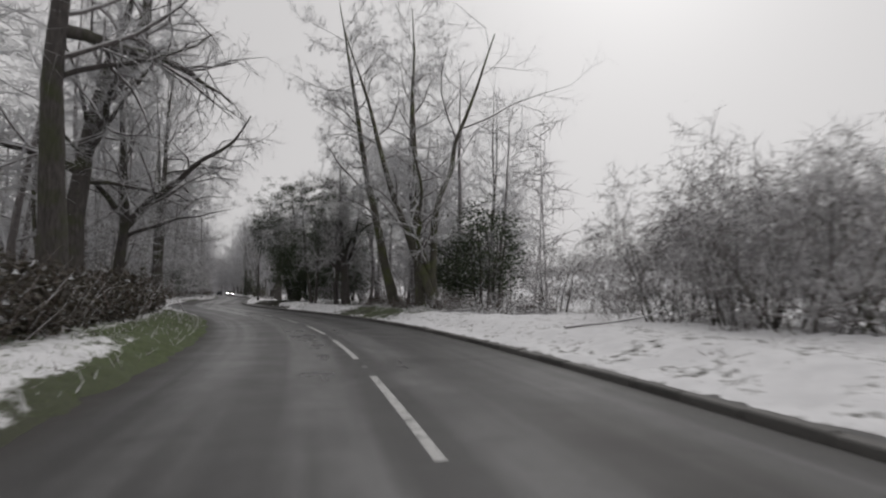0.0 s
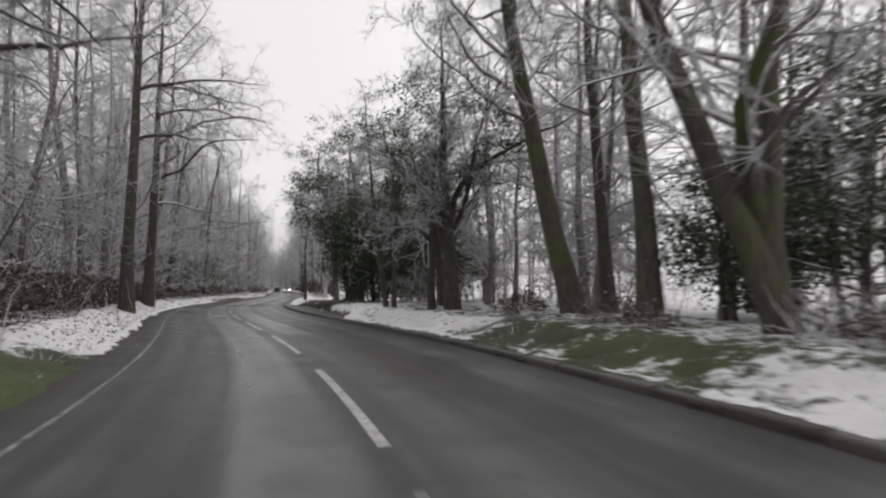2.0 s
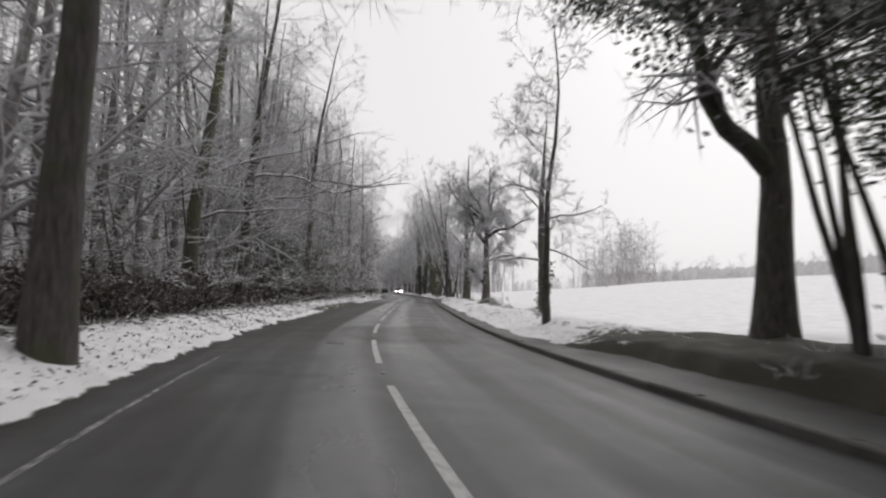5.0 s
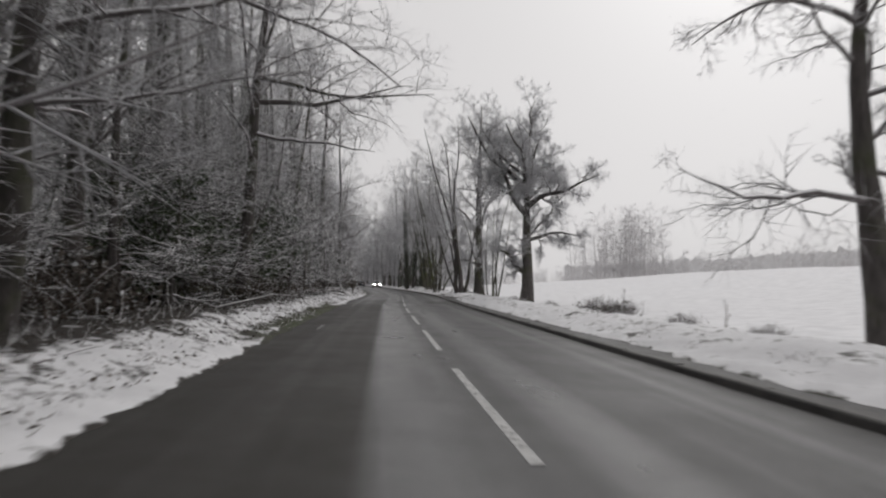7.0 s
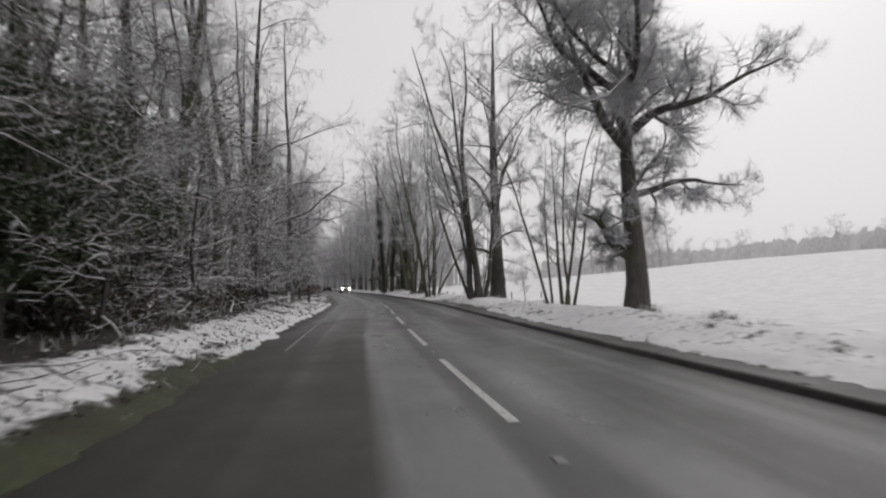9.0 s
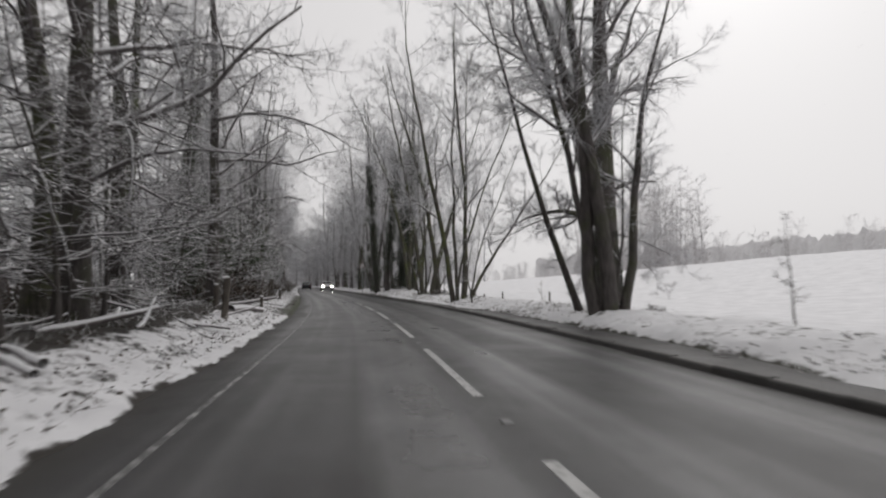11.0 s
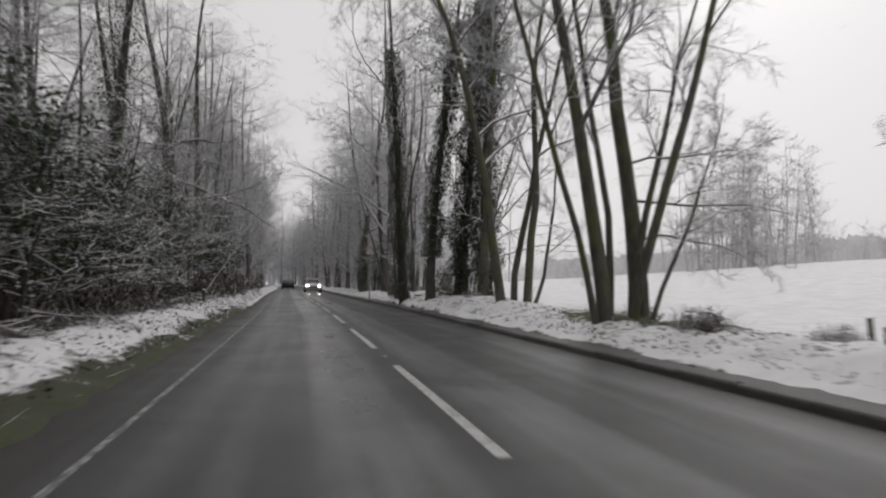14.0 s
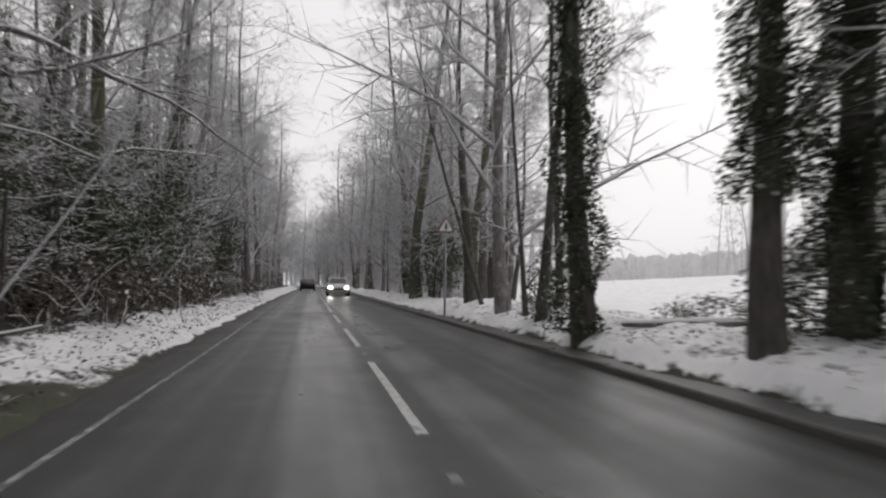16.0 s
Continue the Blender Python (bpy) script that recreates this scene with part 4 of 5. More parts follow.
roadside_tree("roadside_tree", "slim straight trunk by the verge", 150.3, 3.75, 12, 0.24, 153, low=0.4, ivy=(0.1, 1.7, 0.4, 900))
roadside_tree("roadside_tree", "slim straight trunk by the verge", 151.8, 4.8, 11, 0.2, 154, low=0.4)
roadside_tree("leaning_tree", "thin snow-streaked trunk leaning towards the road", 155.6, 4.2, 11, 0.13, 155, lean=(-0.28, 0.1), low=0.45)
roadside_tree("roadside_tree", "reddish ivied trunk behind the road sign", 157.6, 4.3, 12, 0.4, 156, low=0.4, ivy=(0.2, 3.5, 0.3, 1400))
roadside_tree("birch_tree", "thin pale leaning birch by the road", 171.0, 4.3, 6.5, 0.11, 157, lean=(-0.3, 0.1), limbs=8, low=0.5, mats=(FROST_HAZE, FROST_HAZE, TWIG))

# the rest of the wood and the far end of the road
for i, t in enumerate(WOOD + THIN + DEEP + RIMED_HAZY):
    far = t in RIMED_HAZY
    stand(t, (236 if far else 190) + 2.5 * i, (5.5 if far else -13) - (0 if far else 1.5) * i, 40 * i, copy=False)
rng = random.Random(5)


def clear(s, off, spots, gap):
    return all((s - a) ** 2 + (off - b) ** 2 > gap * gap for a, b in spots)


spots = [(86.5, -7.6), (90, -6.6), (96.5, -7.4), (101, -8.2), (77, -8.6), (141.5, -6.8), (147.5, -8.4), (156, -7.6), (163, -6.6), (28.1, -6), (25.4, -7.3), (19.5, -6.8), (44.2, -3.75), (46.6, -4.2), (51.8, -3.8), (82, -5.6), (70.5, -6.4), (107.5, -6.2), (117.5, -5.6), (150.5, -6.4)]
made = 0
while made < 76:
    s, off = rng.uniform(14, 215), -5.9 - 6.2 * rng.random() ** 1.2
    if s < 60 and off > -6.4:
        continue
    if clear(s, off, spots, 1.5):
        stand(rng.choice(DEEP + RIMED_HAZY + THIN if s < 64 else WOOD + WOOD + THIN), s, off, rng.uniform(0, 360), rng.uniform(0.8, 1.15))
        spots.append((s, off))
        made += 1
made = 0
while made < 70:
    s, off = rng.uniform(20, 230), -rng.uniform(12, 36)
    if s < 62 and rng.random() < 0.45:
        continue
    if clear(s, off, spots, 1.4):
        stand(rng.choice(DEEP), s, off, rng.uniform(0, 360), rng.uniform(0.8, 1.2))
        spots.append((s, off))
        made += 1
made = 0
while made < 42:
    s, off = rng.uniform(150, 240), 3.9 + 12 * rng.random() ** 1.3
    if off < max(4.6, 0.36 * (s - 138.7) - 1.3) and clear(s, off, spots, 1.3):
        stand(rng.choice(WOOD + THIN + RIMED_HAZY), s, off, rng.uniform(0, 360), rng.uniform(0.8, 1.15))
        spots.append((s, off))
        made += 1
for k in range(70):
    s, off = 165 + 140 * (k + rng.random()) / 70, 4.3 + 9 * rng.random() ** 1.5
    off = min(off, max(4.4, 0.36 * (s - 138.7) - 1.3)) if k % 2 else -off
    stand(rng.choice(RIMED_HAZY), s, off, rng.uniform(0, 360), rng.uniform(1.0, 1.3) + 0.3 * smooth(180, 240, s))
for k in range(11):
    s = rng.uniform(29, 47)
    stand(rng.choice(RIMED_HAZY + DEEP), s, rng.uniform(8.6, 9.5 + 0.28 * (s - 29)), rng.uniform(0, 360), rng.uniform(0.5, 0.8))
for k in range(16):
    stand(rng.choice(WOOD), 74 + 1.7 * k + rng.uniform(-0.6, 0.6), -6.6 - 4.6 * rng.random(), rng.uniform(0, 360), rng.uniform(0.85, 1.1))
for s, off, size in ((14, -8.5, 1.0), (10, -8.2, 1.0), (35, -9, 0.8)):
    stand(rng.choice(WOOD), s, off, rng.uniform(0, 360), size)

# snowy crowns over the bend, haze included in their pale colour
for k, (s, off, size) in enumerate(((27.5, 10.6, 0.7), (29.5, 11.6, 0.75), (31.5, 12.6, 0.7), (55.5, -6.6, 1.0), (58.0, -7.2, 1.1), (61.5, -7.6, 0.95), (65.0, -8.0, 1.05), (69.0, -8.6, 1.1), (48.5, -6.0, 1.0), (41.0, -6.4, 0.9))):
    stand(RIMED_HAZY[k % 3], s, off, 50 * k, size)
# sprays along the wood's edge
for i, t in enumerate(SPRAYS):
    stand(t, 60 + 9 * i, -6.4, 80 * i, copy=False)
for k in range(110):
    s = 33 + 140 * (k + rng.random()) / 110
    off = -5.3 - 3.2 * rng.random() ** 1.3 - (1.1 if s < 60 else 0.0)
    stand(SPRAYS[k % 3], s, off, rng.uniform(0, 360), rng.uniform(0.75, 1.2))

# thickets on the field side, undergrowth along the wood
for i, t in enumerate(THICKET):
    stand(t, 10.5 + 2.4 * i, 8.4 + 0.7 * i, 70 * i, 0.95, copy=False)
for s, off, size in ((9.2, 8.8, 1.1), (13.0, 9.5, 1.2), (22.5, 9.6, 0.9), (20.6, 11.0, 0.85), (43.6, 7.0, 0.6), (30.5, 11.5, 1.2), (36, 11, 1.2), (10.5, 10.5, 1.3), (16, 9.2, 1.2), (44, 10, 1.0)):
    stand(rng.choice(THICKET), s, off + 0.4, rng.uniform(0, 360), size * rng.uniform(0.75, 1.0))
for i, t in enumerate(BRUSH):
    stand(t, 90 + 4 * i, -5.8, 50 * i, copy=False)
for k in range(84):
    s = 4 + 180 * (k + rng.random()) / 84
    off = -4.5 - 3.6 * rng.random()
    if 54 < s < 79 or 95 < s < 118:
        off -= 1.6
    if s < 60:
        off -= 0.4
    if s < 27:
        off -= 0.8
    stand(rng.choice(BRUSH), s, off, rng.uniform(0, 360), rng.uniform(0.7, 1.35))
for s, off, size in ((33, 6.2, 0.6), (29, 5.9, 0.6), (35.2, 7.5, 0.7), (27.5, 5.6, 0.5), (23.5, 6.0, 0.7), (109.5, 5.2, 0.35), (133.0, 5.8, 0.4), (76.5, 5.0, 0.35), (79.5, 5.6, 0.4), (129.5, 4.6, 0.35), (153, 5, 0.6), (147, 5.2, 0.5)):
    stand(rng.choice(BRUSH), s, off, rng.uniform(0, 360), size)
BRAMBLE = bush("bramble", "low arching bramble mound capped with snow", "bramble", 99, 1.1, 0.9, 0.9, 150, 10, LITTER, twig=BRANCH)
for k, (s, off, size) in enumerate(((20.5, 6.4, 0.9), (22.6, 5.9, 0.8), (24.6, 6.4, 1.0), (19.0, 7.0, 0.9), (76.6, 5.2, 0.6), (79.3, 5.6, 0.7), (129.6, 4.7, 0.5), (66.5, 5.6, 0.4), (63.0, 5.0, 0.25), (70.6, 5.2, 0.3), (73.0, 5.0, 0.35), (84.0, 5.4, 0.3), (88.5, 5.2, 0.3), (92.0, 5.6, 0.35), (100.6, 5.6, 0.3), (108.0, 5.4, 0.3), (124.2, 5.2, 0.3), (127.5, 5.0, 0.35), (134.0, 5.4, 0.4), (141.0, 4.6, 0.35))):
    stand(BRAMBLE, s, off, 77 * k, size, copy=k > 0)
GLOOM = [bush("evergreen_bush", "dark tangled evergreen growth along the wood's edge", "bush", 190 + i, 1.9, 1.2, 2.7, 60, 84, DUSKY, blade=1.1) for i in range(3)]
for k in range(44):
    s = 79.0 + 2.4 * k + rng.uniform(-0.6, 0.6)
    if 94 < s < 124:
        s += 34
    stand(GLOOM[k % 3], s, -6.6 - 1.8 * rng.random(), rng.uniform(0, 360), rng.uniform(0.55, 0.95), copy=k > 2)
DARK = [holly(160 + i, 3.6 + 1.4 * i, 1.5 + 0.2 * i, 0.2, label="dark evergreen bush at the wood's edge", count=120 + 30 * i) for i in range(2)]
for i, t in enumerate(DARK):
    stand(t, 84 + 6 * i, -6.6, copy=False)
for s, off, size in ((78, -7.2, 1.1), (87.5, -7.0, 1.0), (93, -8.0, 1.1), (98, -8.4, 0.9), (121, -7.2, 0.9), (124.6, -7.5, 1.0), (128, -7.0, 0.9), (131, -7.8, 1.1), (134, -6.6, 1.0), (139, -7.0, 1.15), (144, -7.2, 1.0), (148.5, -7.4, 1.1), (154, -6.6, 1.2), (160, -6.6, 1.2), (167, -7, 1.2), (176, -7, 1.3), (103, -9, 0.9), (168, 5.4, 0.8), (178, 6.5, 1.0)):
    stand(rng.choice(DARK), s, off, rng.uniform(0, 360), size)
stand(DARK[1], 26.6, 9.3, 30, 1.05)
stand(DARK[1], 47.6, 10.6, 80, 1.1)
stand(DARK[0], 50.4, 9.3, 200, 1.0)
stand(DARK[0], 28.6, 9.0, 140, 1.0)


# ---------------------------------------------------------------- hedge on the bank
HEDGES = [bush("hedge_bush", "dense dark hedge bush on the roadside bank", "hedge", 170 + i, 1.4, 0.65, 1.25, 70, 84, HEDGE, "hedge along the bank") for i in range(2)]
for k in range(14):
    s = 3.0 + 1.75 * k
    stand(HEDGES[k % 2], s, -5.25 + 0.25 * math.sin(k * 1.7), heading(s) + 90 + 8 * math.sin(k * 2.3), 1.0 + 0.12 * math.sin(k * 3.1), copy=k > 1)


for k in range(20):
    s = 28.5 + 2.0 * k
    stand(HEDGES[k % 2], s, -5.7 + 0.5 * math.sin(k * 1.3), heading(s) + 90 + 14 * math.sin(k * 2.9), 0.85 + 0.2 * math.sin(k * 1.9))


# ---------------------------------------------------------------- distance
def far_woods(name, s0, s1, off0, off1, height, seed, label):
    """A far bank of snowy woodland with an uneven top, in haze-paled colour."""
    n = 520
    verts, faces = [], []
    for k in range(n):
        f = k / (n - 1)
        x, y = along(s0 + (s1 - s0) * f, 0.0)
        h = np.interp(s0 + (s1 - s0) * f, PLAN_S, PLAN_H)
        o = off0 + (off1 - off0) * f
        x, y = x + o * math.cos(h), y + o * math.sin(h)
        rs, ro = road_coords(x, y)
        z = land(rs, ro, x, y)
        top = height * (0.8 + 0.16 * noise.noise((k * 0.05, seed, 0)) + 0.12 * noise.noise((k * 0.35, seed, 3)) + 0.12 * noise.noise((k * 1.3, seed, 5)))
        for dz, push in ((-2, 0.0), (top * 0.35, 1.5), (top * 0.75, 0.6), (top, -1.5)):
            w = 2.0 * noise.noise((k * 0.6, dz, seed))
            verts.append((x + (push + w) * -math.cos(h) * math.copysign(1, o), y, z + dz))
        if k:
            a = 4 * (k - 1)
            faces += [(a + i, a + i + 1, a + i + 5, a + i + 4) for i in range(3)]
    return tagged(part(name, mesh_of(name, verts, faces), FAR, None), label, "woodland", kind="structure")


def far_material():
    m, n, l, b = material("far_wood_haze_tint")
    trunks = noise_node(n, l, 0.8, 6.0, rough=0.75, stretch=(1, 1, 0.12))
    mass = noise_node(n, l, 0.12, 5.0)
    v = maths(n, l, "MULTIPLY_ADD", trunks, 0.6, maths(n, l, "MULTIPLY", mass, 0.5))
    # snowy wood tones lifted to light grey: the haze is in the colour
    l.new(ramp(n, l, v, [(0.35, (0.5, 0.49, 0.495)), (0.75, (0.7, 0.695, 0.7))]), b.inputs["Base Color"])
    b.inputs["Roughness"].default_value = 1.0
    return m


FAR = far_material()
# twigs coloured pale to stand in for the haze of distance
MIST = bark_material("haze_tinted_far_twigs", (0.46, 0.44, 0.445), (0.64, 0.62, 0.625), None, 0.1, 0.7)


def wood_mass(label, seed, count, spot, high, mat, twigs=5):
    """The uncounted trees deep in the wood: trunks, boughs and twigs."""
    rg = np.random.default_rng(seed)
    st = []
    for _ in range(count):
        s, off = spot(rg)
        x, y = along(s, off)
        h = high * rg.uniform(0.7, 1.2)
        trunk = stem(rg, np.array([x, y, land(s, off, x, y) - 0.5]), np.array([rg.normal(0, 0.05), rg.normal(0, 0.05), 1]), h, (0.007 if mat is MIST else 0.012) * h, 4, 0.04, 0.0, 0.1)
        st.append((trunk, 4, 0))
        for f in np.linspace(0.12, 0.98, 15):
            p = trunk[0][0] + (trunk[0][-1] - trunk[0][0]) * f
            way = unit(np.array([*rg.normal(0, 1, 2), rg.uniform(0.0, 0.9)]))
            ln = h * 0.24 * rg.uniform(0.6, 1.2) * (1.15 - 0.6 * f)
            st.append(((np.array([p, p + way * ln]), np.array([0.045, 0.01])), 3, 0))
            for g in np.linspace(0.25, 0.95, twigs):
                q = p + way * ln * g
                w = unit(way * 0.5 + rg.normal(0, 0.7, 3))
                st.append(((np.array([q, q + w * rg.uniform(0.7, 1.7)]), np.array([0.026, 0.01])), 3, 0))
    return tagged(part("far_woods", tubes("far_woods", st), mat), label, "woodland", kind="stuff")


# the pale twig colours below carry the haze over these distant trees
wood_mass("grey depth of the snowy wood beside the road", 51, 280, lambda r: (r.uniform(5, 300), -30 - 28 * r.random()), 16, TWIG)
wood_mass("grey tangle of bare trees inside the wood", 60, 110, lambda r: (r.uniform(26, 100), -13 - 16 * r.random()), 14, TWIG, 7)
wood_mass("grey snowy wood where the road bends away", 52, 360, lambda r: (r.uniform(225, 335), 3.9 + 34 * r.random()), 17, TWIG)
wood_mass("tall snowy wood on the far side of the road, haze put into its colour", 53, 60, lambda r: (r.uniform(235, 280), 14 + 18 * r.random()), 13, MIST)
wood_mass("bare trees behind the roadside thicket, greyed with haze colour", 54, 26, lambda r: (r.uniform(30, 50), 12 + 8 * r.random()), 11, MIST, 9)
wood_mass("bare wood beyond the snowy field, mist put into its colour", 55, 300, lambda r: (r.uniform(45, 330), 70 + 26 * r.random()), 6, MIST, 4)
wood_mass("clump of bare trees standing in the snowy field, paled with haze colour", 56, 60, lambda r: (r.normal(190, 8), r.normal(57, 4)), 14, MIST, 9)
wood_mass("snowy wood closing the far end of the road", 59, 110, lambda r: (r.uniform(318, 338), -26 + 52 * r.random()), 16, TWIG, 7)
wood_mass("grey tangle of bare trees beside the far road", 57, 90, lambda r: (lambda s: (s, 5 + (0.26 * (s - 138) - 6) * r.random()))(r.uniform(172, 240)), 14, TWIG, 7)
wood_mass("grey tangle of bare trees along the far wood", 58, 110, lambda r: (r.uniform(180, 310), -6 - 16 * r.random()), 15, TWIG, 7)
far_woods("backdrop", -60, 335, 150, 150, 15, 3.0, "snow-covered wood on the far hillside, mist put into its colour")
far_woods("backdrop", -40, 335, -75, -70, 16, 5.0, "depth of the snowy wood, paled with haze colour")


# ---------------------------------------------------------------- kerb
def kerb_stone():
    """One bull-nosed kerb stone, 0.91 m long, along y."""
    prof = [(0.0, -0.05), (0.004, 0.045), (0.012, 0.062), (0.028, 0.072), (0.125, 0.074), (0.125, -0.05)]
    verts = [(x, y, z) for y in (0.004, 0.906) for x, z in prof]
    k = len(prof)
    faces = [(i, i + k, (i + 1) % k + k, (i + 1) % k) for i in range(k)]
    faces += [tuple(range(k)), tuple(range(2 * k - 1, k - 1, -1))]
    return mesh_of("kerb_stone", verts, faces, False)


def kerb_material():
    m, n, l, b = material("wet_kerb_concrete")
    info = n.new("ShaderNodeObjectInfo")
    grit = noise_node(n, l, 18.0, 6.0, rough=0.75)
    v = maths(n, l, "MULTIPLY_ADD", info.outputs["Random"], 0.25, maths(n, l, "MULTIPLY", grit, 0.8))
    l.new(ramp(n, l, v, [(0.25, (0.035, 0.033, 0.031)), (0.8, (0.13, 0.126, 0.12))]), b.inputs["Base Color"])
    b.inputs["Roughness"].default_value = 0.6
    bump(n, l, b, grit, 0.5, 0.01)
    return m


KERB = kerb_material()


# ---------------------------------------------------------------- small things by the road
def block(bm, x0, x1, y0, y1, z0, z1, taper=0.0):
    v = [bm.verts.new((x, y, z)) for z, t in ((z0, 0), (z1, taper)) for x, y in ((x0 + t, y0 + t), (x1 - t, y0 + t), (x1 - t, y1 - t), (x0 + t, y1 - t))]
    for f in ((3, 2, 1, 0), (4, 5, 6, 7), (0, 1, 5, 4), (1, 2, 6, 5), (2, 3, 7, 6), (3, 0, 4, 7)):
        bm.faces.new([v[i] for i in f])


def bm_part(name, bm, mat, parent=None, label="", bevel=0.0):
    if bevel:
        bmesh.ops.bevel(bm, geom=bm.edges[:], offset=bevel, segments=2, affect="EDGES")
    me = bpy.data.meshes.new(name)
    bm.to_mesh(me)
    bm.free()
    return part(name, me, mat, parent, label)


def plain(name, color, rough, metal=0.0, grain=0.0):
    m, n, l, b = material(name)
    b.inputs["Base Color"].default_value = (*color, 1)
    b.inputs["Roughness"].default_value, b.inputs["Metallic"].default_value = rough, metal
    if grain:
        g = noise_node(n, l, grain, 5.0)
        l.new(ramp(n, l, g, [(0.3, tuple(0.6 * c for c in color)), (0.7, tuple(min(1, 1.25 * c) for c in color))]), b.inputs["Base Color"])
    return m


SNOW_MAT = plain("fresh_snow", SNOW, 0.8)
POST_WOOD = bark_material("weathered_post_wood", (0.05, 0.043, 0.037), (0.15, 0.13, 0.11), None, 0.8, 0.95)


def fence_post(s, off, high, wide, lean=0.0, label="weathered wooden fence post capped with snow"):
    root = tagged(new("fence_post"), label, "post", "fence posts")
    rg = np.random.default_rng(int(s * 10))
    part("post", tubes("post", [(stem(rg, np.array([0, 0, -0.3]), np.array([lean, 0.02, 1]), high + 0.3, wide / 2, 4, 0.012, 0, 0.92), 9, 0)]), POST_WOOD, root)
    bm = bmesh.new()
    bmesh.ops.create_icosphere(bm, subdivisions=2, radius=wide * 0.56, matrix=Matrix.Translation((lean * high, 0.02 * high, high)) @ Matrix.Diagonal((1, 1, 0.45, 1)))
    bm_part("snow_cap", bm, SNOW_MAT, root, "cap of fresh snow")
    return stand(root, s, off, copy=False)


for s, off, high, wide in ((109.6, -3.9, 1.0, 0.16), (112.3, -4.6, 0.75, 0.12), (114.6, -3.7, 0.55, 0.1), (128.3, -4.5, 0.95, 0.12), (126.9, -3.9, 0.6, 0.14), (129.0, -4.4, 1.05, 0.14), (143.6, -4.2, 0.5, 0.12)):
    fence_post(s, off, high, wide, 0.03)
for k, (s, off) in enumerate(((119.4, 9.4), (122.6, 8.6), (126.8, 7.7), (128.5, 6.7), (128.8, 7.3), (132.4, 7.2), (124.6, 13.5))):
    fence_post(s, off, 0.62 + 0.08 * math.sin(k), 0.085, 0.04 * math.sin(k * 1.3), "thin weathered post standing in the snowy field edge")


def log(s, off, length, radius, turn, tilt=0.0, name="fallen_log", label="fallen branch lying in the snow"):
    rg = np.random.default_rng(int(s * 7 + length * 31))
    ob = part(name, tubes(name, [(stem(rg, np.array([-length / 2, 0, radius * 0.8]), np.array([1, 0, tilt]), length, radius, 6, 0.06, 0, 0.6), 8, 0)]), BRANCH)
    tagged(ob, label, "branch")
    return stand(ob, s, off, turn, copy=False, sink=0.0)


rng = random.Random(31)
for k in range(70):
    s = rng.choice((rng.uniform(58, 84), rng.uniform(94, 124), rng.uniform(94, 118), rng.uniform(124, 150)))
    log(s, -rng.uniform(3.7, 7.5), rng.uniform(0.4, 1.9), rng.uniform(0.012, 0.055), rng.uniform(0, 180), rng.uniform(-0.05, 0.25))
for s, off, ln, r, turn in ((113.4, -3.9, 1.6, 0.13, 80), (105.8, -4.9, 2.2, 0.07, 70), (116.5, -4.3, 1.8, 0.07, 30), (146.6, 4.6, 2.0, 0.09, 150), (22.5, 6.0, 2.6, 0.04, 20), (12.5, 5.6, 2.4, 0.03, 10)):
    log(s, off, ln, r, turn, 0.05, label="thick fallen log with snow along its top")

# dead stalks and litter poking through the snow
def scatter(name, label, seed, count, spots_of, mat, low, high, thick, cat):
    rg = np.random.default_rng(seed)
    st = []
    for _ in range(count):
        s, off = spots_of(rg)
        x, y = along(s, off)
        z = land(s, off, x, y) - 0.02
        st.append((stem(rg, np.array([x, y, z]), np.array([rg.normal(0, 0.6), rg.normal(0, 0.6), rg.uniform(0.15, 1)]), rg.uniform(low, high), 1.2 * thick * rg.uniform(0.6, 1.4), 2, 0.25, -0.1), 3, 0))
    return tagged(part(name, tubes(name, st), mat), label, cat, kind="stuff")


def tufted(r):
    """Places in loose clumps over the verge."""
    k = r.integers(0, 480)
    one = np.random.default_rng(int(k) + 1000)
    s, off = one.uniform(0, 175), 3.5 + 4.5 * one.random()
    return s + r.normal(0, 0.16), max(3.45, off + r.normal(0, 0.12))


scatter("twig_litter", "broken twigs and dead stalks poking through the snow", 3, 9500, lambda r: (r.uniform(-2, 175), -3.15 - 4.5 * r.random() ** 1.3), TWIG_DARK, 0.06, 0.34, 0.008, "litter")
scatter("fallen_twigs", "fallen snow-topped sticks on the wood floor", 8, 2200, lambda r: (r.choice((r.uniform(54, 80), r.uniform(92, 122), r.uniform(92, 122), r.uniform(122, 150))), -4.4 - 4.8 * r.random()), SPRAY, 0.15, 0.5, 0.006, "litter")
scatter("dead_stalks", "dead grass and stalks standing in the snowy verge", 4, 9000, tufted, TWIG_DARK, 0.05, 0.26, 0.006, "litter")
scatter("grass_tufts", "green grass blades on the roadside bank", 5, 7000, lambda r: (2 + 28 * r.random() ** 0.7, -3.05 - 1.0 * r.random()), GRASS, 0.04, 0.12, 0.0035, "grass")
scatter("grass_tufts", "green grass blades by the verge", 6, 3600, lambda r: (r.uniform(22.5, 31), 3.4 + 1.5 * r.random()), GRASS, 0.04, 0.13, 0.004, "grass")
scatter("grass_tufts", "green grass blades along the wood's edge", 7, 1200, lambda r: (r.uniform(72, 90), -2.98 - 0.5 * r.random()), GRASS, 0.04, 0.12, 0.0035, "grass")
rg = np.random.default_rng(9)
spread_s, spread_o = rg.uniform(30, 170, 17000), -3.15 - 4.2 * rg.random(17000) ** 1.2
px, py = along(spread_s, spread_o)
pz = np.array([land(a, b, c, d) + 0.05 for a, b, c, d in zip(spread_s, spread_o, px, py)])
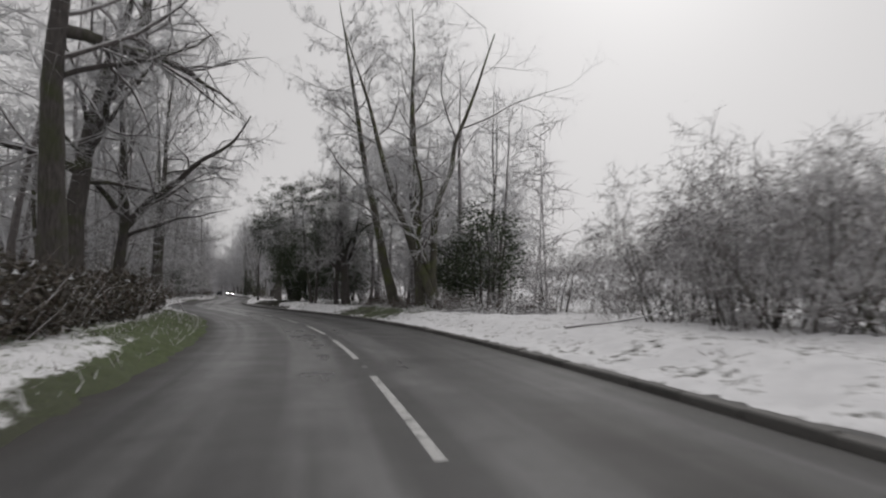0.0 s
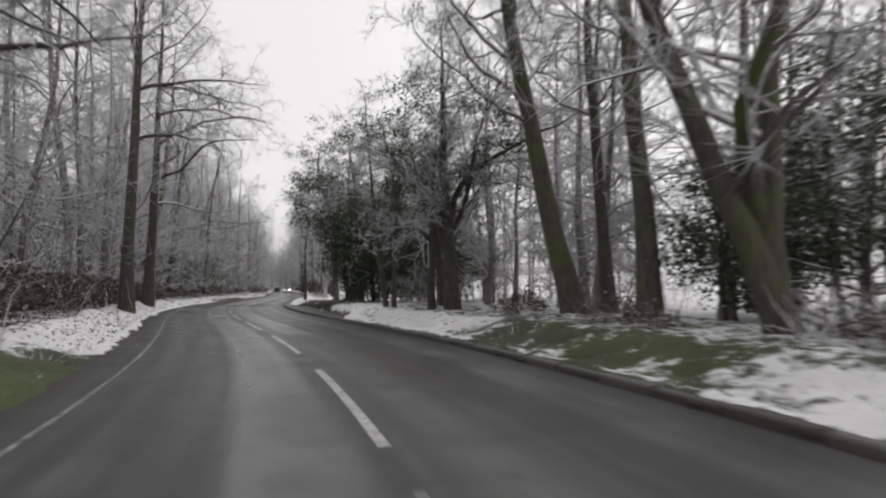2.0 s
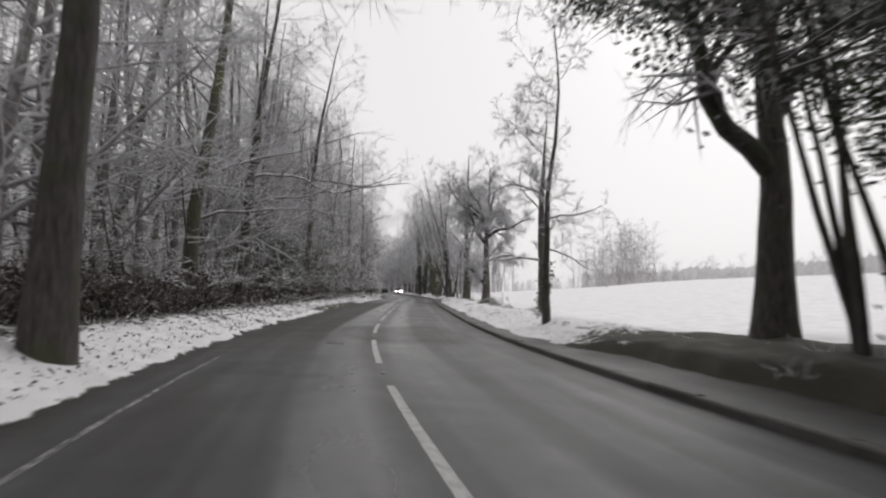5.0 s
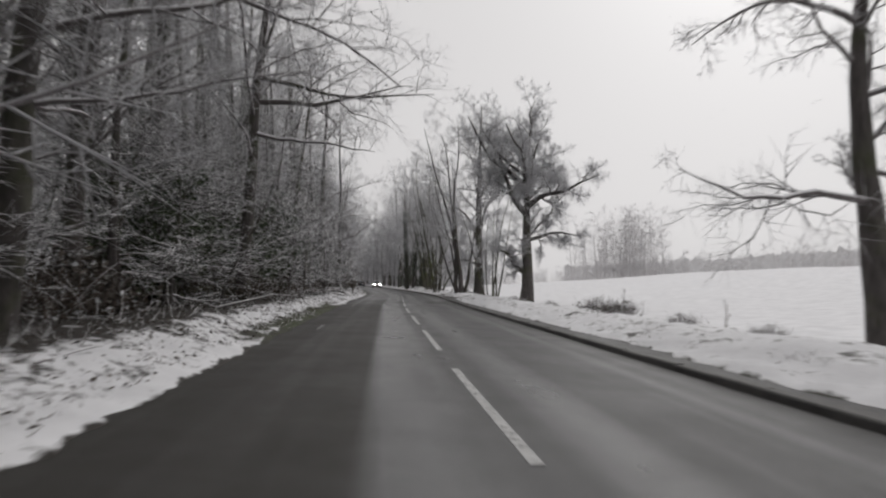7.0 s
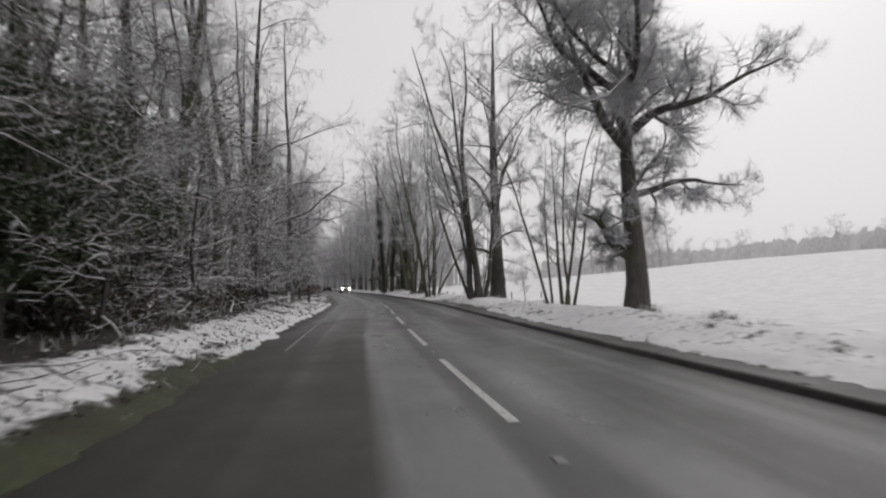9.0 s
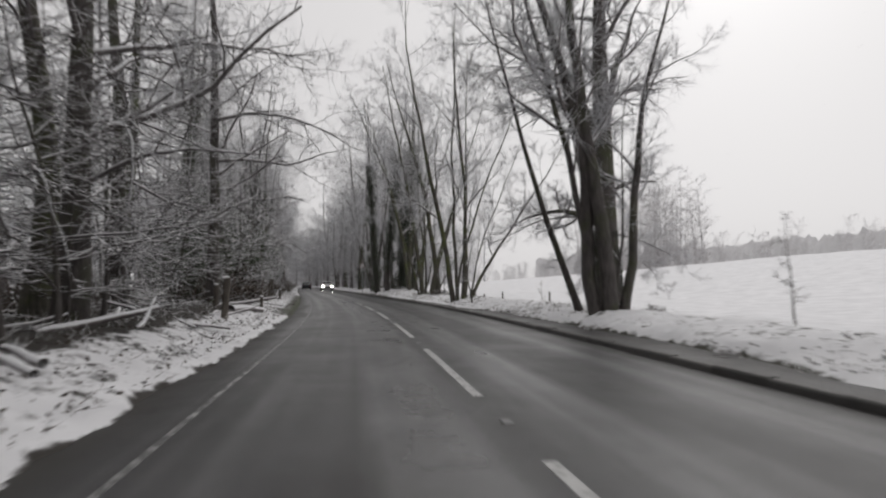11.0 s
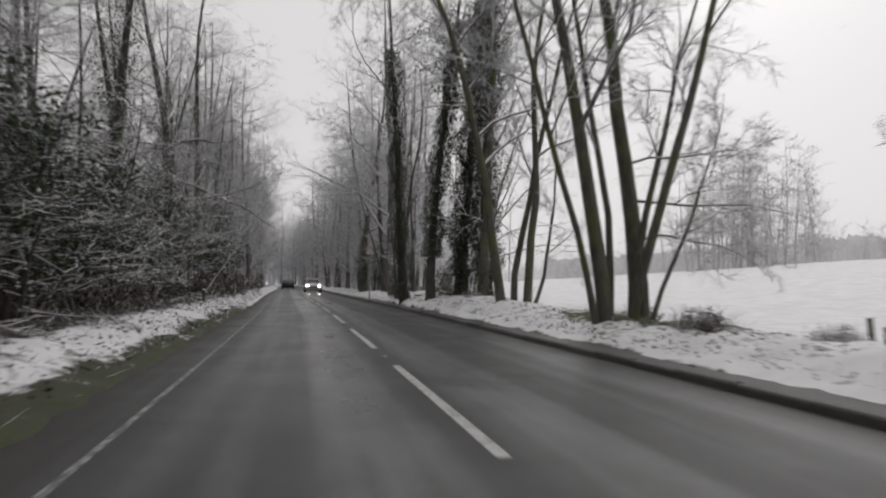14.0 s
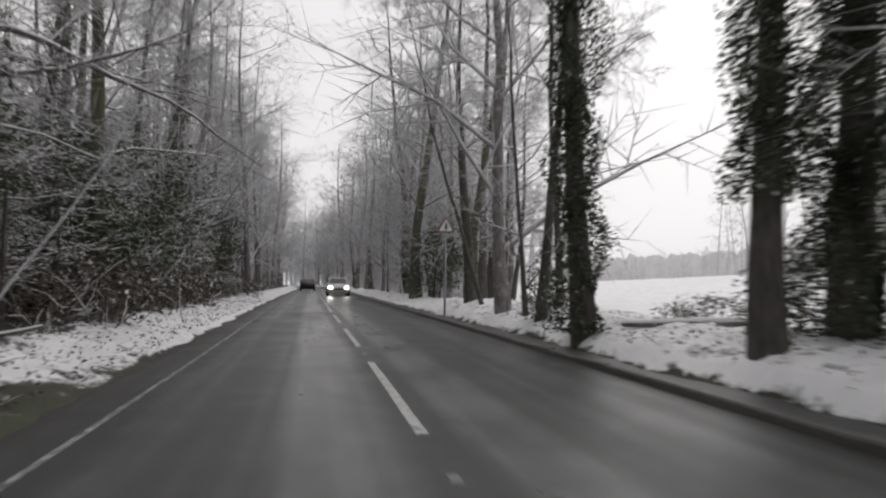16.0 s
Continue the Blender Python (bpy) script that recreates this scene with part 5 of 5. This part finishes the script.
tagged(part("leaf_litter", leaf_mesh("leaf_litter", np.stack([px, py, pz], 1), rg.uniform(0.014, 0.042, 17000), rg), LITTER), "dead leaves scattered over the snowy bank", "litter", kind="stuff")
rg = np.random.default_rng(19)
middle = rg.choice((100.0, 112.5, 120.5, 123.0, 128.5, 131.5, 134.5, 139.0, 146.0, 150.5), 4200)
ls, lo = middle + rg.normal(0, 1.3, 4200), 3.5 + np.abs(rg.normal(0.5, 0.75, 4200))
px, py = along(ls, lo)
pz = np.array([land(a, b, c, d) + 0.05 for a, b, c, d in zip(ls, lo, px, py)])
tagged(part("leaf_litter", leaf_mesh("leaf_litter", np.stack([px, py, pz], 1), rg.uniform(0.012, 0.034, 4200), rg), LITTER), "dead leaves and tufts showing through the snowy verge", "litter", kind="stuff")
for s, off, high in ((72.5, 5.6, 1.0), (79.0, 6.2, 1.3), (80.2, 5.8, 0.9), (117.3, 6.2, 1.4), (141.6, 7.0, 1.2)):
    rg = np.random.default_rng(int(s))
    t = tree("dead_weed", "tall dead weed stem standing in the snow", int(s * 3), one_trunk(high, 0.014), level(7, 0.3, 0.98, 40, 0.3, 0.7, 4, 0.1, 0.05),
             level(3, 0.3, 0.98, 45, 0.5, 0.8, 3, 0.2, 0), None, (TWIG_DARK, TWIG_DARK, TWIG_DARK))
    tagged(t, category="plant")
    stand(t, s, off, copy=False)


# ---------------------------------------------------------------- road sign
def warning_sign(s, off):
    root = tagged(new("road_sign"), "triangular red-bordered warning sign on a grey pole", "road sign")
    part("pole", tubes("pole", [((np.array([[0, 0.02, -0.4], [0, 0.02, 1.2], [0, 0.02, 2.98]]), np.array([0.038, 0.038, 0.038])), 12, 0)]), plain("galvanised_steel", (0.32, 0.33, 0.34), 0.45, 0.7), root)

    def triangle(name, side, y, thick, mat, label):
        h = side * math.sqrt(3) / 2
        bm = bmesh.new()
        c = side * 0.07
        pts = [(-side / 2 + c, -h / 3), (side / 2 - c, -h / 3), (side / 2 - c / 2, -h / 3 + c * 0.87), (c / 2, h * 2 / 3 - c * 0.87), (-c / 2, h * 2 / 3 - c * 0.87), (-side / 2 + c / 2, -h / 3 + c * 0.87)]
        f = bm.faces.new([bm.verts.new((x, y, z + 2.72)) for x, z in pts])
        ext = bmesh.ops.extrude_face_region(bm, geom=[f])
        bmesh.ops.translate(bm, verts=[v for v in ext["geom"] if isinstance(v, bmesh.types.BMVert)], vec=(0, thick, 0))
        bmesh.ops.recalc_face_normals(bm, faces=bm.faces[:])
        return bm_part(name, bm, mat, root, label)

    triangle("border", 0.62, -0.03, 0.015, plain("faded_sign_red", (0.2, 0.085, 0.08), 0.5, grain=5), "faded red border")
    triangle("plate", 0.45, -0.034, 0.003, plain("sign_white", (0.66, 0.66, 0.66), 0.5, grain=4), "white plate")
    bm = bmesh.new()
    block(bm, -0.027, 0.027, -0.040, -0.0345, 2.63, 2.84)
    block(bm, -0.07, 0.07, -0.0402, -0.0347, 2.7, 2.73)
    bm_part("symbol", bm, plain("sign_black", (0.02, 0.02, 0.02), 0.5), root, "black junction symbol")
    return stand(root, s, off, heading(s) + 4, copy=False, sink=0.0)


warning_sign(157.0, 3.3)


# ---------------------------------------------------------------- cars far along the road
def car(label, s, off, turn, paint, lit):
    root = tagged(new("car"), label, "car")
    glass, black = plain("car_glass", (0.02, 0.022, 0.025), 0.08), plain("black_trim", (0.015, 0.015, 0.016), 0.5)

    def loft(name, rings, mat, parent, label=""):
        bm = bmesh.new()
        rows = [[bm.verts.new(p) for p in r] for r in rings]
        for a, b in zip(rows, rows[1:]):
            for i in range(len(a)):
                j = (i + 1) % len(a)
                bm.faces.new((a[i], a[j], b[j], b[i]))
        bm.faces.new(rows[0][::-1])
        bm.faces.new(rows[-1])
        bmesh.ops.recalc_face_normals(bm, faces=bm.faces[:])
        ob = bm_part(name, bm, mat, parent, label)
        ob.data.shade_smooth()
        return ob

    def hull(y, half, z0, z1):
        return [(-half * 0.9, y, z0), (half * 0.9, y, z0), (half, y, z0 + 0.18), (half, y, z1 - 0.14), (half * 0.9, y, z1), (-half * 0.9, y, z1), (-half, y, z1 - 0.14), (-half, y, z0 + 0.18)]
    loft("body", [hull(-2.1, 0.74, 0.36, 0.72), hull(-1.95, 0.84, 0.24, 0.82), hull(-1.2, 0.88, 0.2, 0.96), hull(-0.9, 0.89, 0.2, 1.0), hull(1.3, 0.89, 0.2, 1.02), hull(1.9, 0.85, 0.24, 0.98), hull(2.05, 0.78, 0.34, 0.9)], paint, root)

    def cab(y, half, z):
        return [(-half, y, 0.94), (half, y, 0.94), (half * 0.86, y, z), (-half * 0.86, y, z)]
    loft("cabin", [cab(-1.0, 0.8, 0.98), cab(-0.35, 0.8, 1.40), cab(0.2, 0.8, 1.46), cab(1.0, 0.8, 1.42), cab(1.7, 0.78, 1.0)], paint, root, "painted roof and pillars")
    for name, a, b in (("windscreen", (-1.0, 0.985), (-0.38, 1.375)), ("rear_window", (1.68, 1.02), (1.05, 1.385))):
        d = -0.012 if name == "windscreen" else 0.012
        me = mesh_of(name, [(-0.66, a[0] + d, a[1] + 0.03), (0.66, a[0] + d, a[1] + 0.03), (0.58, b[0] + d, b[1] + 0.02), (-0.58, b[0] + d, b[1] + 0.02), (-0.66, a[0] - d, a[1]), (0.66, a[0] - d, a[1]), (0.58, b[0] - d, b[1] - 0.02), (-0.58, b[0] - d, b[1] - 0.02)],
                     [(0, 1, 2, 3), (7, 6, 5, 4), (0, 4, 5, 1), (1, 5, 6, 2), (2, 6, 7, 3), (3, 7, 4, 0)], False)
        part(name, me, glass, root, "dark glass")
    for side in (-1, 1):
        bm = bmesh.new()
        block(bm, side * 0.775 - 0.02, side * 0.775 + 0.02, -0.45, 1.15, 1.03, 1.30, 0.0)
        bm_part("side_window", bm, glass, root, "dark glass")
        for y in (-1.3, 1.3):
            bm = bmesh.new()
            bmesh.ops.create_cone(bm, cap_ends=True, segments=24, radius1=0.31, radius2=0.31, depth=0.2, matrix=Matrix.Translation((side * 0.8, y, 0.31)) @ Matrix.Rotation(math.pi / 2, 4, "Y"))
            w = bm_part("wheel", bm, black, root, "black tyre", 0.02)
            bm = bmesh.new()
            bmesh.ops.create_cone(bm, cap_ends=True, segments=20, radius1=0.19, radius2=0.17, depth=0.03, matrix=Matrix.Translation((side * 0.905, y, 0.31)) @ Matrix.Rotation(side * math.pi / 2, 4, "Y"))
            bm_part("rim", bm, plain("alloy_rim", (0.4, 0.4, 0.41), 0.35, 0.8), w)
        bm = bmesh.new()
        bmesh.ops.create_uvsphere(bm, u_segments=16, v_segments=8, radius=0.12, matrix=Matrix.Translation((side * 0.6, -2.06, 0.66)) @ Matrix.Diagonal((1.25, 0.5, 0.75, 1)))
        bm_part("headlight", bm, LAMP if lit else glass, root, "lit white headlight" if lit else "clear headlight")
        bm = bmesh.new()
        block(bm, side * 0.66 - 0.1, side * 0.66 + 0.1, 1.98, 2.05, 0.66, 0.86)
        bm_part("tail_light", bm, plain("red_lens", (0.25, 0.01, 0.01), 0.2), root, "red lens", 0.01)
        bm = bmesh.new()
        block(bm, side * 0.98 - 0.09, side * 0.98 + 0.09, -0.75, -0.62, 0.98, 1.1)
        bm_part("mirror", bm, paint, root, "", 0.02)
    bm = bmesh.new()
    block(bm, -0.36, 0.36, -2.13, -2.05, 0.46, 0.6)
    bm_part("grille", bm, black, root, "black grille", 0.01)
    bm = bmesh.new()
    block(bm, -0.26, 0.26, -2.145, -2.12, 0.36, 0.46)
    bm_part("number_plate", bm, plain("plate_white", (0.6, 0.6, 0.58), 0.5), root, "plain pale plate")
    x, y = along(s, off)
    root.matrix_basis = pose(x, y, -0.002, 0, 0, heading(s) + turn)
    return root


def lamp_material():
    m, n, l, b = material("lit_headlamp")
    b.inputs["Emission Color"].default_value = (1.0, 0.95, 0.85, 1)
    b.inputs["Emission Strength"].default_value = 60.0
    return m


LAMP = lamp_material()
car("white oncoming car with its headlights lit on the wet road", 188.0, 1.35, 0, plain("white_car_paint", (0.6, 0.6, 0.6), 0.3), True)
car("dark car far ahead in the same lane", 214.0, -1.3, 180, plain("dark_car_paint", (0.03, 0.03, 0.035), 0.25), False)


# ---------------------------------------------------------------- falling snow
def falling_snow():
    rg = np.random.default_rng(12)
    verts, faces = [], []
    while len(verts) < 6 * 1500:
        s, off, z = rg.uniform(2, 170), rg.uniform(-8, 9), rg.uniform(0.1, 6)
        if -3.2 < off < 1.0 and 0.2 < z < 2.0:
            continue
        x, y = along(s, off)
        r = rg.uniform(0.004, 0.011)
        a = len(verts)
        verts += [(x + r, y, z), (x - r, y, z), (x, y + r, z), (x, y - r, z), (x, y, z + r * 0.8), (x, y, z - r * 0.8)]
        faces += [(a + i, a + j, a + k) for i, j, k in ((0, 2, 4), (2, 1, 4), (1, 3, 4), (3, 0, 4), (2, 0, 5), (1, 2, 5), (3, 1, 5), (0, 3, 5))]
    return tagged(part("falling_snow", mesh_of("falling_snow", verts, faces), SNOW_MAT), "snowflakes falling through the air", "snow", kind="stuff")


falling_snow()


# ---------------------------------------------------------------- pieces of the road
KERB_MESH = kerb_stone()
KERB_MESH.materials.append(KERB)
kerb = tagged(new("kerb"), "line of dark wet concrete kerb stones", "kerb", kind="structure")
for k in range(232):
    s = -6.0 + 0.915 * k
    x, y = along(s, 2.86)
    x2, y2 = along(s + 0.915, 2.86)
    ob = part("kerb_stone", KERB_MESH, None, kerb)
    ob.matrix_basis = pose(x, y, 0.006 * math.sin(k * 2.7), 0, 0.6 * math.sin(k * 1.9), math.degrees(math.atan2(-(x2 - x), y2 - y)))


def stud_mesh():
    bm = bmesh.new()
    block(bm, -0.05, 0.05, -0.08, 0.08, -0.01, 0.014, 0.02)
    bmesh.ops.bevel(bm, geom=bm.edges[:], offset=0.004, segments=1, affect="EDGES")
    me = bpy.data.meshes.new("road_stud")
    bm.to_mesh(me)
    bm.free()
    me.materials.append(plain("stud_metal", (0.2, 0.2, 0.2), 0.5, 0.4))
    return me


STUD = stud_mesh()
for k in range(0, 30):
    s = 6.0 * k + MARK_START + 1.0
    x, y = along(s, 0.0)
    ob = part("road_stud", STUD, None, road)
    ob.matrix_basis = pose(x, y, 0.0, 0, 0, heading(s))
